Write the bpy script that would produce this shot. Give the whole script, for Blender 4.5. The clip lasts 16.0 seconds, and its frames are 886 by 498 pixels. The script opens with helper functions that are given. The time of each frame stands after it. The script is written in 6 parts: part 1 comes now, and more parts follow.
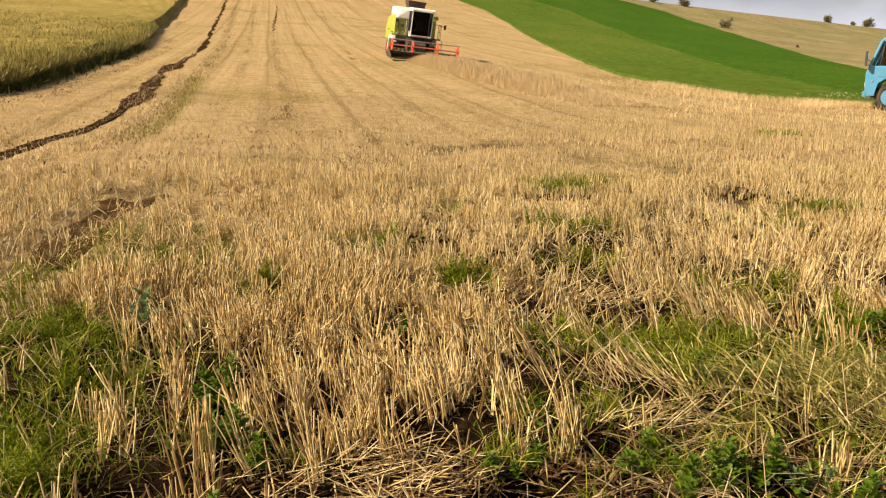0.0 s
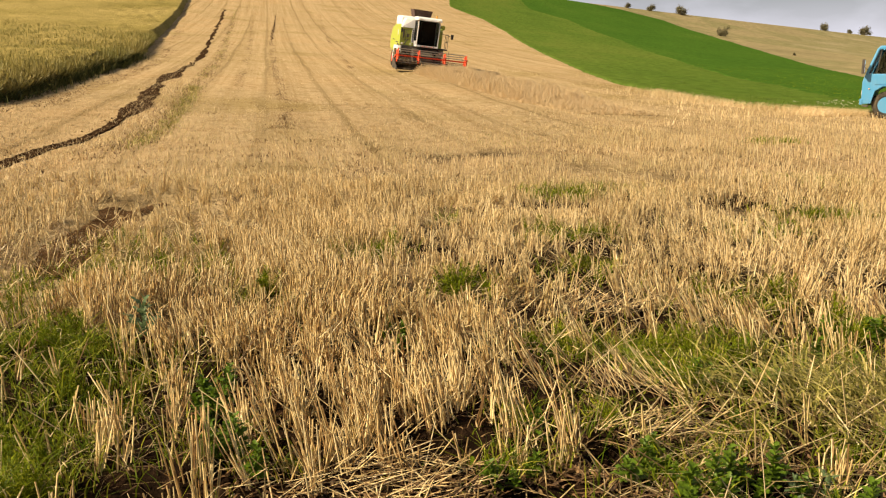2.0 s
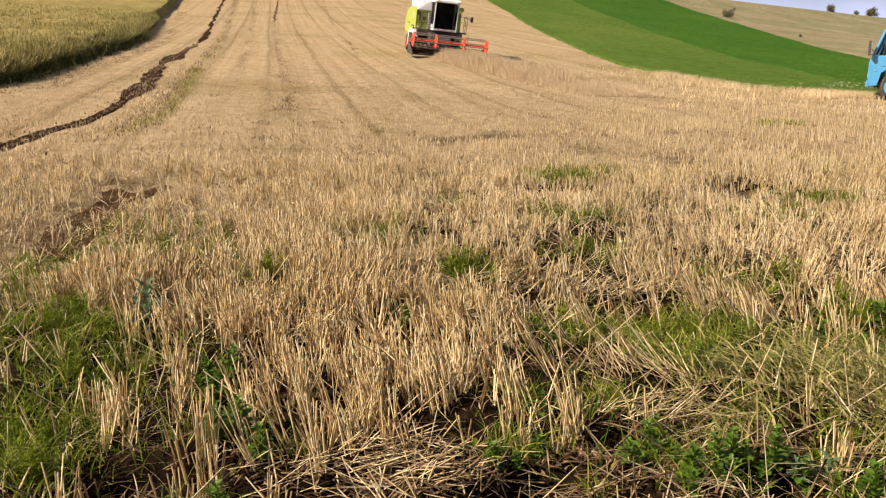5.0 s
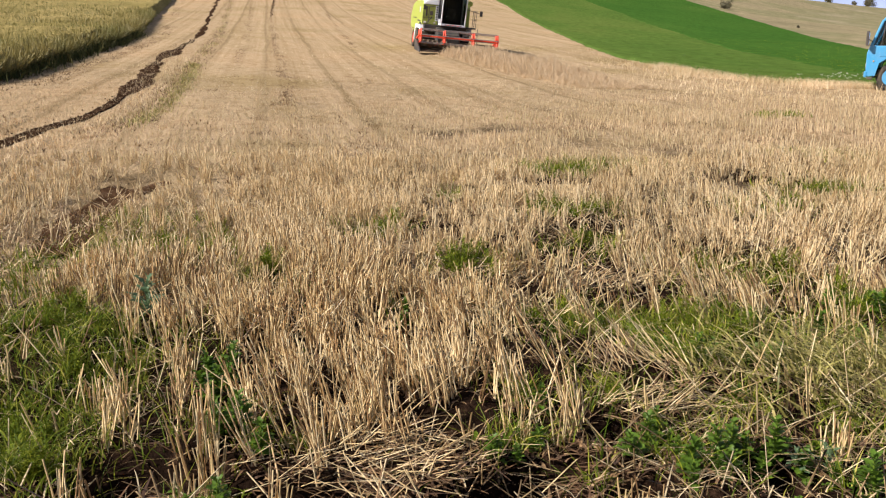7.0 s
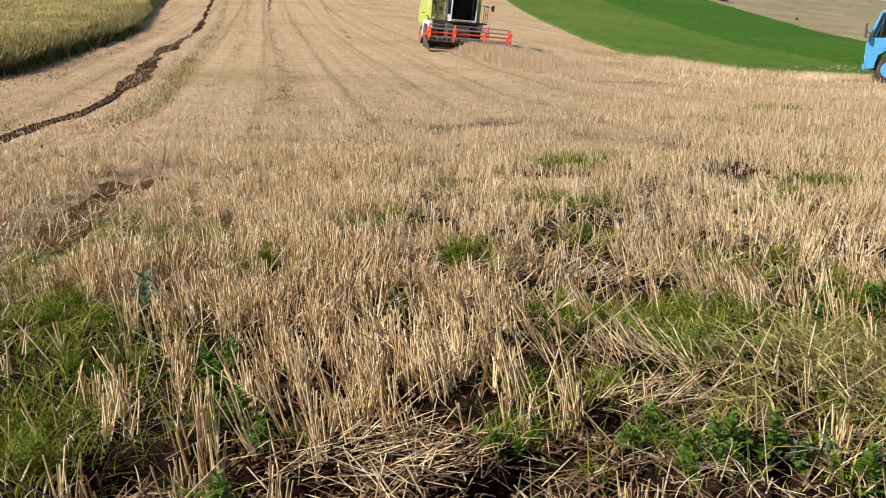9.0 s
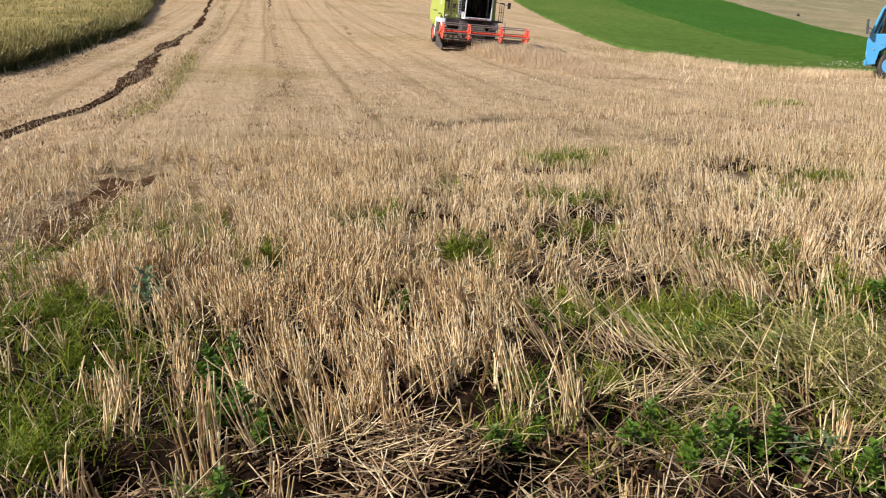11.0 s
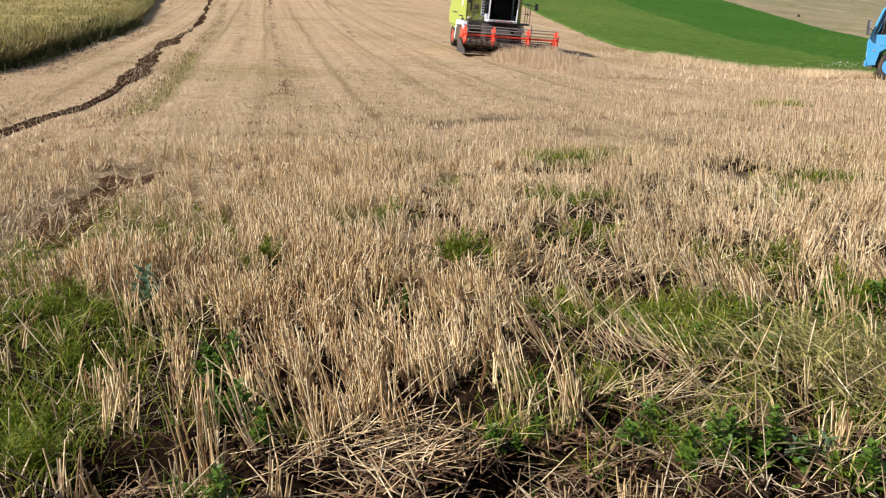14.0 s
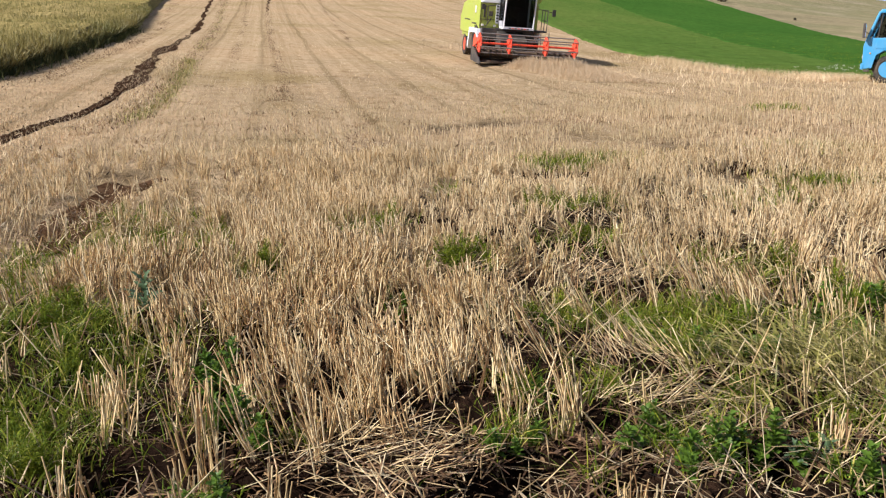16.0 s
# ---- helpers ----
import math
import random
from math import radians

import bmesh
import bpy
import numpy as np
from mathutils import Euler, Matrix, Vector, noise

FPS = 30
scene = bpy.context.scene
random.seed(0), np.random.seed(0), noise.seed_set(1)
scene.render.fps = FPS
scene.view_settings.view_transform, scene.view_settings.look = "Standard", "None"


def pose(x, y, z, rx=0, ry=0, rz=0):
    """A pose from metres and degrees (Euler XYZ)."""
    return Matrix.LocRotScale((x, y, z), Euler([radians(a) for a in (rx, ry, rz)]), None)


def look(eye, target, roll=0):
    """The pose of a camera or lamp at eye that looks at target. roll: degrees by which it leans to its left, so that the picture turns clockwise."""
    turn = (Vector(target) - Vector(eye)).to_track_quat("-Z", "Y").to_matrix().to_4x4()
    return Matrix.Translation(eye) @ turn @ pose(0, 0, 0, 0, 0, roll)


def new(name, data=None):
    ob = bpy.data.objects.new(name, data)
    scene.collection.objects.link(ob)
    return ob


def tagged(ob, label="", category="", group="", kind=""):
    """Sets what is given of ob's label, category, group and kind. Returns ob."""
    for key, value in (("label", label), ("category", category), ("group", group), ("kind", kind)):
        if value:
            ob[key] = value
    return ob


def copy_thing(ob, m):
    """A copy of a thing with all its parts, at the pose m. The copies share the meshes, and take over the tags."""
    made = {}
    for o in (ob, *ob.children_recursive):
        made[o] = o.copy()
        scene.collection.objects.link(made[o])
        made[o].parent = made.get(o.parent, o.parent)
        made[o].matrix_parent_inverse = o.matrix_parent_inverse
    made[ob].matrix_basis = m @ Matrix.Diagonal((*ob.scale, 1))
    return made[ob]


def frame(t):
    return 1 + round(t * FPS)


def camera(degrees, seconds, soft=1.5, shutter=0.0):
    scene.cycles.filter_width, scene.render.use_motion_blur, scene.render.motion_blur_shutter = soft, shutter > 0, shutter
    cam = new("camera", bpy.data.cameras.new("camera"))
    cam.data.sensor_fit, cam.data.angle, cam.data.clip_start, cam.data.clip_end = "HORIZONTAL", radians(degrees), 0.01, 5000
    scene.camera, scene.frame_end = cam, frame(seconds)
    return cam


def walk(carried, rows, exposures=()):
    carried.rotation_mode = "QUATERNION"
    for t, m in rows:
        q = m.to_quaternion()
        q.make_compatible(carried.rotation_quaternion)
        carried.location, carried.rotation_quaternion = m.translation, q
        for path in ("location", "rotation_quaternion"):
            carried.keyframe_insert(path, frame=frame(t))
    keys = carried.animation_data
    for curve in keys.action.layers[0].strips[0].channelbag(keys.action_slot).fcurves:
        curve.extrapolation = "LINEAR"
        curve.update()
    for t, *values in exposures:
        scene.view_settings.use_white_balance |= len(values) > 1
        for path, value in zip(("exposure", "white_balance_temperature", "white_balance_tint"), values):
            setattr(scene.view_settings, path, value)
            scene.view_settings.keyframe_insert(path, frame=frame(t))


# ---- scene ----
# ---------- camera ----------
cam = camera(56, 16.0, soft=1.22)
WALK = [
    (0.5, pose(0, 0, 1.6, 77.921, -0.274, 0.127)),
    (1.0, pose(0, 0, 1.6, 78.041, -0.415, 0.171)),
    (1.5, pose(0, 0, 1.6, 77.821, -0.182, 0.060)),
    (2.0, pose(0, 0, 1.6, 78.306, 0.029, -0.071)),
    (2.5, pose(0, 0, 1.6, 78.025, 0.133, -0.060)),
    (3.0, pose(0, 0, 1.6, 77.883, 0.096, -0.029)),
    (3.5, pose(0, 0, 1.6, 77.724, 0.100, 0.015)),
    (4.0, pose(0, 0, 1.6, 77.185, -0.004, 0.170)),
    (6.5, pose(0, 0, 1.6, 77.021, 0.252, 0.107)),
    (7.0, pose(0, 0, 1.6, 76.688, 0.454, 0.005)),
    (7.5, pose(0, 0, 1.6, 76.563, 0.631, -0.090)),
    (8.0, pose(0, 0, 1.6, 76.575, 0.676, -0.119)),
    (8.5, pose(0, 0, 1.6, 76.421, 0.620, -0.061)),
    (9.0, pose(0, 0, 1.6, 76.292, 0.658, -0.118)),
    (11.5, pose(0, 0, 1.6, 75.822, 0.679, -0.046)),
    (12.0, pose(0, 0, 1.6, 75.548, 0.619, -0.013)),
    (12.5, pose(0, 0, 1.6, 75.607, 0.529, 0.046)),
    (13.0, pose(0, 0, 1.6, 75.615, 0.422, 0.063)),
    (13.5, pose(0, 0, 1.6, 75.789, 0.487, -0.003)),
    (14.0, pose(0, 0, 1.6, 75.985, 0.459, -0.042)),
    (14.5, pose(0, 0, 1.6, 76.493, 0.409, -0.045)),
    (15.0, pose(0, 0, 1.6, 76.428, 0.474, -0.079)),
    (15.5, pose(0, 0, 1.6, 76.298, 0.602, -0.134)),
    (16.0, pose(0, 0, 1.6, 76.323, 0.746, -0.225)),
]
walk(cam, WALK, exposures=[
    (0.0, 0.65, 8250, 12), (3.75, 0.65, 8150, 12), (4.3, 0.65, 6950, 15), (6.3, 0.65, 6300, 19), (7.2, 0.64, 5850, 19), (16.0, 0.64, 5600, 19)])

# ---------- light ----------
SUN_AZ, SUN_EL = 251.0, 39.0      # degrees, clockwise from +y
world = bpy.data.worlds.new("sky")
scene.world = world
world.use_nodes = True
wn, wl = world.node_tree.nodes, world.node_tree.links
wn.clear()
sky = wn.new("ShaderNodeTexSky")
sky.sky_type, sky.sun_disc = "NISHITA", False
sky.sun_elevation, sky.sun_rotation = radians(SUN_EL), radians(SUN_AZ)
sky.air_density, sky.dust_density = 1.0, 1.5
cloud_map = wn.new("ShaderNodeTexCoord")
cloud_scale = wn.new("ShaderNodeMapping")
cloud_scale.inputs["Scale"].default_value = (3.0, 3.0, 7.0)
cloud_noise = wn.new("ShaderNodeTexNoise")
cloud_noise.inputs["Scale"].default_value, cloud_noise.inputs["Detail"].default_value = 1.6, 7
cloud_ramp = wn.new("ShaderNodeValToRGB")
cloud_ramp.color_ramp.elements[0].position, cloud_ramp.color_ramp.elements[1].position = 0.44, 0.80
cloud_mix = wn.new("ShaderNodeMixRGB")
cloud_mix.inputs[2].default_value = (17.0, 19.0, 25.0, 1)
cloud_split = wn.new("ShaderNodeSeparateXYZ")       # bright haze low over the horizon, all round
haze_ramp = wn.new("ShaderNodeValToRGB")
haze_ramp.color_ramp.elements[0].position, haze_ramp.color_ramp.elements[1].position = 0.0, 0.12
haze_ramp.color_ramp.elements[0].color, haze_ramp.color_ramp.elements[1].color = (0.85, 0.85, 0.85, 1), (0, 0, 0, 1)
haze_mix = wn.new("ShaderNodeMixRGB")
haze_mix.inputs[2].default_value = (19.5, 22.3, 31.5, 1)
background = wn.new("ShaderNodeBackground")
background.inputs["Strength"].default_value = 0.030
world_out = wn.new("ShaderNodeOutputWorld")
wl.new(cloud_map.outputs["Generated"], cloud_scale.inputs[0])
wl.new(cloud_scale.outputs[0], cloud_noise.inputs["Vector"])
wl.new(cloud_noise.outputs[0], cloud_ramp.inputs[0])
wl.new(cloud_ramp.outputs[0], cloud_mix.inputs[0])
wl.new(sky.outputs[0], cloud_mix.inputs[1])
wl.new(cloud_map.outputs["Generated"], cloud_split.inputs[0])
wl.new(cloud_split.outputs["Z"], haze_ramp.inputs[0])
wl.new(haze_ramp.outputs[0], haze_mix.inputs[0])
wl.new(cloud_mix.outputs[0], haze_mix.inputs[1])
wl.new(haze_mix.outputs[0], background.inputs[0])
wl.new(background.outputs[0], world_out.inputs[0])

sun_data = bpy.data.lights.new("sun", "SUN")
sun_data.energy, sun_data.angle, sun_data.color = 5.0, radians(0.53), (1.0, 0.93, 0.80)
sun = new("sun", sun_data)
to_sun = Vector((math.sin(radians(SUN_AZ)) * math.cos(radians(SUN_EL)),
                 math.cos(radians(SUN_AZ)) * math.cos(radians(SUN_EL)), math.sin(radians(SUN_EL))))
sun.matrix_world = look(to_sun * 80, (0, 0, 0))


# ---------- materials ----------
def material(name, rough=0.8, metal=0.0, spec=0.3):
    m = bpy.data.materials.new(name)
    m.use_nodes = True
    b = m.node_tree.nodes["Principled BSDF"]
    b.inputs["Roughness"].default_value, b.inputs["Metallic"].default_value = rough, metal
    b.inputs["Specular IOR Level"].default_value = spec
    return m, m.node_tree.nodes, m.node_tree.links, b


def ramp(nodes, stops):
    r = nodes.new("ShaderNodeValToRGB")
    els = r.color_ramp.elements
    while len(els) < len(stops):
        els.new(0.5)
    for e, (p, c) in zip(els, stops):
        e.position, e.color = p, (*c, 1)
    return r


def noise_node(nodes, links, scale, detail=6, vector=None, rough=0.55):
    n = nodes.new("ShaderNodeTexNoise")
    n.inputs["Scale"].default_value, n.inputs["Detail"].default_value = scale, detail
    n.inputs["Roughness"].default_value = rough
    if vector:
        links.new(vector, n.inputs["Vector"])
    return n


def mixed(nodes, links, fac, a, b, mode="MIX"):
    m = nodes.new("ShaderNodeMixRGB")
    m.blend_type = mode
    for k, v in ((0, fac), (1, a), (2, b)):
        if isinstance(v, (int, float)):
            m.inputs[k].default_value = v
        elif isinstance(v, tuple):
            m.inputs[k].default_value = (*v, 1)
        else:
            links.new(v, m.inputs[k])
    return m.outputs[0]


def bumped(nodes, links, bsdf, height, strength, distance):
    b = nodes.new("ShaderNodeBump")
    b.inputs["Strength"].default_value, b.inputs["Distance"].default_value = strength, distance
    links.new(height, b.inputs["Height"])
    links.new(b.outputs[0], bsdf.inputs["Normal"])


def stalk_material(name, stops, translucent=0.0, rough=0.55, patch=None, spec=0.35):
    """Colour that differs from stalk to stalk, with slow patches over the field; part of the light passes through."""
    m, n, l, b = material(name, rough, spec=spec)
    geo = n.new("ShaderNodeNewGeometry")
    r = ramp(n, stops)
    l.new(geo.outputs["Random Per Island"], r.inputs[0])
    colour = r.outputs[0]
    pos = geo.outputs["Position"]
    fine = noise_node(n, l, 35.0, 3, pos)
    fr = ramp(n, [(0.3, (0.72, 0.70, 0.66)), (0.7, (1.08, 1.06, 1.02))])
    l.new(fine.outputs[0], fr.inputs[0])
    colour = mixed(n, l, 1.0, colour, fr.outputs[0], "MULTIPLY")
    if patch:
        big = noise_node(n, l, patch[0], 4, pos)
        br = ramp(n, [(0.38, patch[1]), (0.62, patch[2])])
        l.new(big.outputs[0], br.inputs[0])
        colour = mixed(n, l, 1.0, colour, br.outputs[0], "MULTIPLY")
    l.new(colour, b.inputs["Base Color"])
    if translucent:
        tr = n.new("ShaderNodeBsdfTranslucent")
        l.new(colour, tr.inputs[0])
        mx = n.new("ShaderNodeMixShader")
        mx.inputs[0].default_value = translucent
        l.new(b.outputs[0], mx.inputs[1])
        l.new(tr.outputs[0], mx.inputs[2])
        l.new(mx.outputs[0], n["Material Output"].inputs[0])
    return m


STRAW = stalk_material("straw", [(0.0, (0.20, 0.11, 0.05)), (0.16, (0.40, 0.25, 0.115)), (0.34, (0.68, 0.48, 0.235)), (0.54, (0.85, 0.655, 0.335)), (0.9, (0.93, 0.785, 0.475))],
                       0.06, 0.34, (0.8, (0.86, 0.83, 0.76), (1.10, 1.08, 1.04)), 0.5)
OLD_STRAW = stalk_material("lying_straw", [(0.0, (0.20, 0.13, 0.06)), (0.45, (0.52, 0.38, 0.19)), (1.0, (0.86, 0.72, 0.46))],
                           0.15, 0.5, (0.9, (0.75, 0.72, 0.66), (1.08, 1.06, 1.0)))
FAR_STRAW = stalk_material("far_straw", [(0.0, (0.62, 0.47, 0.29)), (0.5, (0.82, 0.65, 0.39)), (1.0, (0.90, 0.77, 0.52))],
                           0.2, 0.6, (0.5, (0.78, 0.76, 0.66), (1.04, 1.01, 0.97)))
PALE_STRAW = stalk_material("pale_straw", [(0.0, (0.30, 0.19, 0.085)), (0.18, (0.56, 0.40, 0.20)), (0.5, (0.83, 0.645, 0.36)), (1.0, (0.94, 0.80, 0.51))],
                            0.10, 0.45, (0.8, (0.88, 0.85, 0.78), (1.08, 1.07, 1.04)))
WHEAT = stalk_material("ripening_wheat", [(0.0, (0.20, 0.18, 0.05)), (0.5, (0.28, 0.245, 0.08)), (1.0, (0.37, 0.32, 0.12))],
                       0.3, 0.6, (0.12, (0.72, 0.80, 0.62), (1.12, 1.06, 1.0)))
UNCUT = stalk_material("ripe_wheat", [(0.0, (0.54, 0.405, 0.23)), (0.5, (0.64, 0.49, 0.295)), (1.0, (0.74, 0.585, 0.37))], 0.25, 0.7)
GRASS = stalk_material("green_grass", [(0.0, (0.05, 0.095, 0.006)), (0.5, (0.15, 0.215, 0.012)), (0.8, (0.29, 0.32, 0.022)), (1.0, (0.52, 0.46, 0.09))], 0.22, 0.55, None, 0.15)
PALE_GRASS = stalk_material("pale_grass", [(0.0, (0.13, 0.14, 0.025)), (0.5, (0.34, 0.31, 0.075)), (1.0, (0.66, 0.55, 0.22))], 0.2, 0.5)
LEAF = stalk_material("weed_leaf", [(0.0, (0.06, 0.12, 0.012)), (0.6, (0.13, 0.22, 0.018)), (1.0, (0.23, 0.31, 0.035))], 0.25, 0.5, None, 0.25)
FEATHER = stalk_material("feathery_weed_leaf", [(0.0, (0.07, 0.11, 0.006)), (0.6, (0.17, 0.22, 0.010)), (1.0, (0.34, 0.36, 0.022))], 0.22, 0.6, None, 0.15)
THISTLE = stalk_material("thistle_leaf", [(0.0, (0.08, 0.14, 0.06)), (1.0, (0.20, 0.28, 0.13))], 0.25, 0.5)
CROP_GREEN = stalk_material("green_crop_blade", [(0.0, (0.05, 0.10, 0.006)), (1.0, (0.12, 0.17, 0.014))], 0.35, 0.5, (0.1, (0.8, 0.85, 0.7), (1.1, 1.05, 1.0)))
SHRUB = stalk_material("shrub_leaf", [(0.0, (0.11, 0.10, 0.05)), (1.0, (0.23, 0.21, 0.12))], 0.25, 0.6)
DEAD = stalk_material("dead_leaf", [(0.0, (0.07, 0.036, 0.016)), (0.6, (0.20, 0.11, 0.048)), (1.0, (0.38, 0.25, 0.115))], 0.1, 0.7)
# margin weeds, darkened further to carry the shade along the wheat's side
SHADED_MARGIN = stalk_material("shade_dark_margin_weed", [(0.0, (0.025, 0.035, 0.010)), (0.6, (0.06, 0.07, 0.018)), (1.0, (0.14, 0.12, 0.04))], 0.15, 0.7, None, 0.1)
PETAL = stalk_material("white_petal", [(0.0, (0.50, 0.52, 0.36)), (1.0, (0.74, 0.74, 0.62))], 0.3, 0.6)


def ground_material():
    """Soil under straw litter. The vertex value 'litter' says how thickly the chopped straw lies."""
    m, n, l, b = material("stubble_ground", 1.0, spec=0.0)
    geo = n.new("ShaderNodeNewGeometry")
    pos = geo.outputs["Position"]
    rot = n.new("ShaderNodeMapping")
    rot.vector_type = "POINT"
    rot.inputs["Rotation"].default_value = (0, 0, -radians(11.3))
    l.new(pos, rot.inputs[0])
    rows = n.new("ShaderNodeMapping")
    rows.inputs["Scale"].default_value = (1.0, 0.008, 0.0)
    l.new(rot.outputs[0], rows.inputs[0])
    # soil, near-black: shade between the straws is put into its colour
    soil_n = noise_node(n, l, 14, 8, pos)
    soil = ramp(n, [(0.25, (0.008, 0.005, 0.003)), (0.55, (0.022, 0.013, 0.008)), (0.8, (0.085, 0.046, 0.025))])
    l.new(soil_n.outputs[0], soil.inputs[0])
    # litter
    lit_n = noise_node(n, l, 55, 5, pos, 0.7)
    lit = ramp(n, [(0.28, (0.25, 0.182, 0.092)), (0.5, (0.455, 0.338, 0.190)), (0.72, (0.63, 0.482, 0.298))])
    l.new(lit_n.outputs[0], lit.inputs[0])
    streak = noise_node(n, l, 1.1, 5, rows.outputs[0], 0.6)
    st = ramp(n, [(0.30, (0.83, 0.79, 0.71)), (0.48, (0.96, 0.94, 0.91)), (0.66, (1.08, 1.06, 1.04))])
    l.new(streak.outputs[0], st.inputs[0])
    straw_c = mixed(n, l, 1.0, lit.outputs[0], st.outputs[0], "MULTIPLY")
    thin = noise_node(n, l, 5.5, 4, rows.outputs[0], 0.6)
    th = ramp(n, [(0.34, (0.80, 0.77, 0.70)), (0.55, (1.0, 1.0, 1.0))])
    l.new(thin.outputs[0], th.inputs[0])
    straw_c = mixed(n, l, 0.6, straw_c, th.outputs[0], "MULTIPLY")
    # patches: greenish regrowth and pale swaths
    patch = noise_node(n, l, 0.16, 5, pos)
    pr = ramp(n, [(0.34, (0.80, 0.80, 0.68)), (0.48, (1.0, 1.0, 1.0)), (0.68, (1.04, 0.99, 0.95))])
    l.new(patch.outputs[0], pr.inputs[0])
    straw_c = mixed(n, l, 0.9, straw_c, pr.outputs[0], "MULTIPLY")
    lump = noise_node(n, l, 2.2, 5, pos, 0.7)
    lr = ramp(n, [(0.34, (0.66, 0.60, 0.52)), (0.50, (1.0, 1.0, 1.0)), (0.70, (1.10, 1.10, 1.10))])
    l.new(lump.outputs[0], lr.inputs[0])
    straw_c = mixed(n, l, 0.8, straw_c, lr.outputs[0], "MULTIPLY")
    # wheel tracks between the passes of the machine, 4.7 m apart
    sep = n.new("ShaderNodeSeparateXYZ")
    l.new(rot.outputs[0], sep.inputs[0])
    wob = noise_node(n, l, 0.09, 3, pos)
    add = n.new("ShaderNodeMath")
    add.operation = "MULTIPLY_ADD"
    add.inputs[1].default_value = 0.7
    l.new(wob.outputs[0], add.inputs[0])
    l.new(sep.outputs["X"], add.inputs[2])
    mod = n.new("ShaderNodeMath")
    mod.operation = "PINGPONG"
    mod.inputs[1].default_value = 1.175
    l.new(add.outputs[0], mod.inputs[0])
    tr = ramp(n, [(0.04, (0.0, 0.0, 0.0)), (0.16, (1.0, 1.0, 1.0))])
    l.new(mod.outputs[0], tr.inputs[0])
    brk = ramp(n, [(0.40, (0.0, 0.0, 0.0)), (0.60, (0.75, 0.75, 0.75))])
    l.new(streak.outputs[0], brk.inputs[0])
    keep = mixed(n, l, 1.0, tr.outputs[0], brk.outputs[0], "LIGHTEN")
    att = n.new("ShaderNodeAttribute")
    att.attribute_name = "litter"
    cover_n = noise_node(n, l, 9, 6, pos, 0.65)
    cov = n.new("ShaderNodeMath")
    cov.operation = "MULTIPLY_ADD"
    cov.inputs[1].default_value = 1.6
    l.new(cover_n.outputs[0], cov.inputs[0])
    shift = n.new("ShaderNodeMath")
    shift.operation = "MULTIPLY_ADD"
    shift.inputs[1].default_value, shift.inputs[2].default_value = 2.0, -1.3
    l.new(att.outputs["Fac"], shift.inputs[0])
    l.new(shift.outputs[0], cov.inputs[2])
    cl = n.new("ShaderNodeClamp")
    l.new(cov.outputs[0], cl.inputs[0])
    soil_in_track = mixed(n, l, 0.55, straw_c, (0.19, 0.135, 0.06))
    straw_t = mixed(n, l, keep, soil_in_track, straw_c)
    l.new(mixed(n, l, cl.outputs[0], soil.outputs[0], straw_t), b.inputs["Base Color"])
    hn = noise_node(n, l, 22, 8, pos, 0.7)
    bumped(n, l, b, hn.outputs[0], 0.9, 0.06)
    return m


def field_material(name, stops, scale, fine, aniso=(1, 1, 1), strength=0.8, distance=0.15):
    m, n, l, b = material(name, 1.0, spec=0.0)
    geo = n.new("ShaderNodeNewGeometry")
    mp = n.new("ShaderNodeMapping")
    mp.inputs["Scale"].default_value = aniso
    l.new(geo.outputs["Position"], mp.inputs[0])
    big = noise_node(n, l, scale, 8, mp.outputs[0], 0.6)
    r = ramp(n, stops)
    l.new(big.outputs[0], r.inputs[0])
    fn = noise_node(n, l, fine, 6, mp.outputs[0], 0.7)
    fr = ramp(n, [(0.30, (0.68, 0.68, 0.66)), (0.70, (1.18, 1.18, 1.14))])
    l.new(fn.outputs[0], fr.inputs[0])
    l.new(mixed(n, l, 1.0, r.outputs[0], fr.outputs[0], "MULTIPLY"), b.inputs["Base Color"])
    bumped(n, l, b, fn.outputs[0], strength, distance)
    return m


GROUND = ground_material()
DRY_HILL = field_material("dry_hill_grass", [(0.30, (0.22, 0.185, 0.10)), (0.46, (0.29, 0.235, 0.13)), (0.54, (0.215, 0.195, 0.095)), (0.70, (0.33, 0.27, 0.165))], 0.03, 0.6, (1, 0.6, 0.5), 0.3, 0.1)
GREEN_A = field_material("light_green_crop", [(0.30, (0.070, 0.124, 0.022)), (0.50, (0.090, 0.143, 0.026)), (0.70, (0.116, 0.155, 0.032))], 0.07, 1.6, (1, 0.35, 1))
GREEN_B = field_material("dark_green_crop", [(0.30, (0.042, 0.104, 0.016)), (0.55, (0.053, 0.119, 0.018)), (0.75, (0.070, 0.131, 0.022))], 0.06, 1.6, (1, 0.35, 1))
WHEAT_TOP = field_material("wheat_canopy", [(0.30, (0.22, 0.18, 0.055)), (0.50, (0.32, 0.25, 0.09)), (0.70, (0.42, 0.32, 0.125))], 0.12, 5.0, (1, 0.6, 1), 0.8, 0.2)
LOOSE_SOIL = field_material("loose_dry_soil", [(0.30, (0.06, 0.031, 0.015)), (0.55, (0.12, 0.067, 0.034)), (0.75, (0.20, 0.125, 0.07))], 3.0, 18.0, (1, 1, 1), 1.0, 0.06)
# rut soil, with the shade inside the rut put into its colour
SHADED_SOIL = field_material("shade_dark_soil", [(0.30, (0.025, 0.013, 0.007)), (0.50, (0.055, 0.030, 0.016)), (0.66, (0.10, 0.060, 0.033)), (0.80, (0.20, 0.135, 0.078))], 3.0, 18.0, (1, 1, 1), 1.0, 0.06)


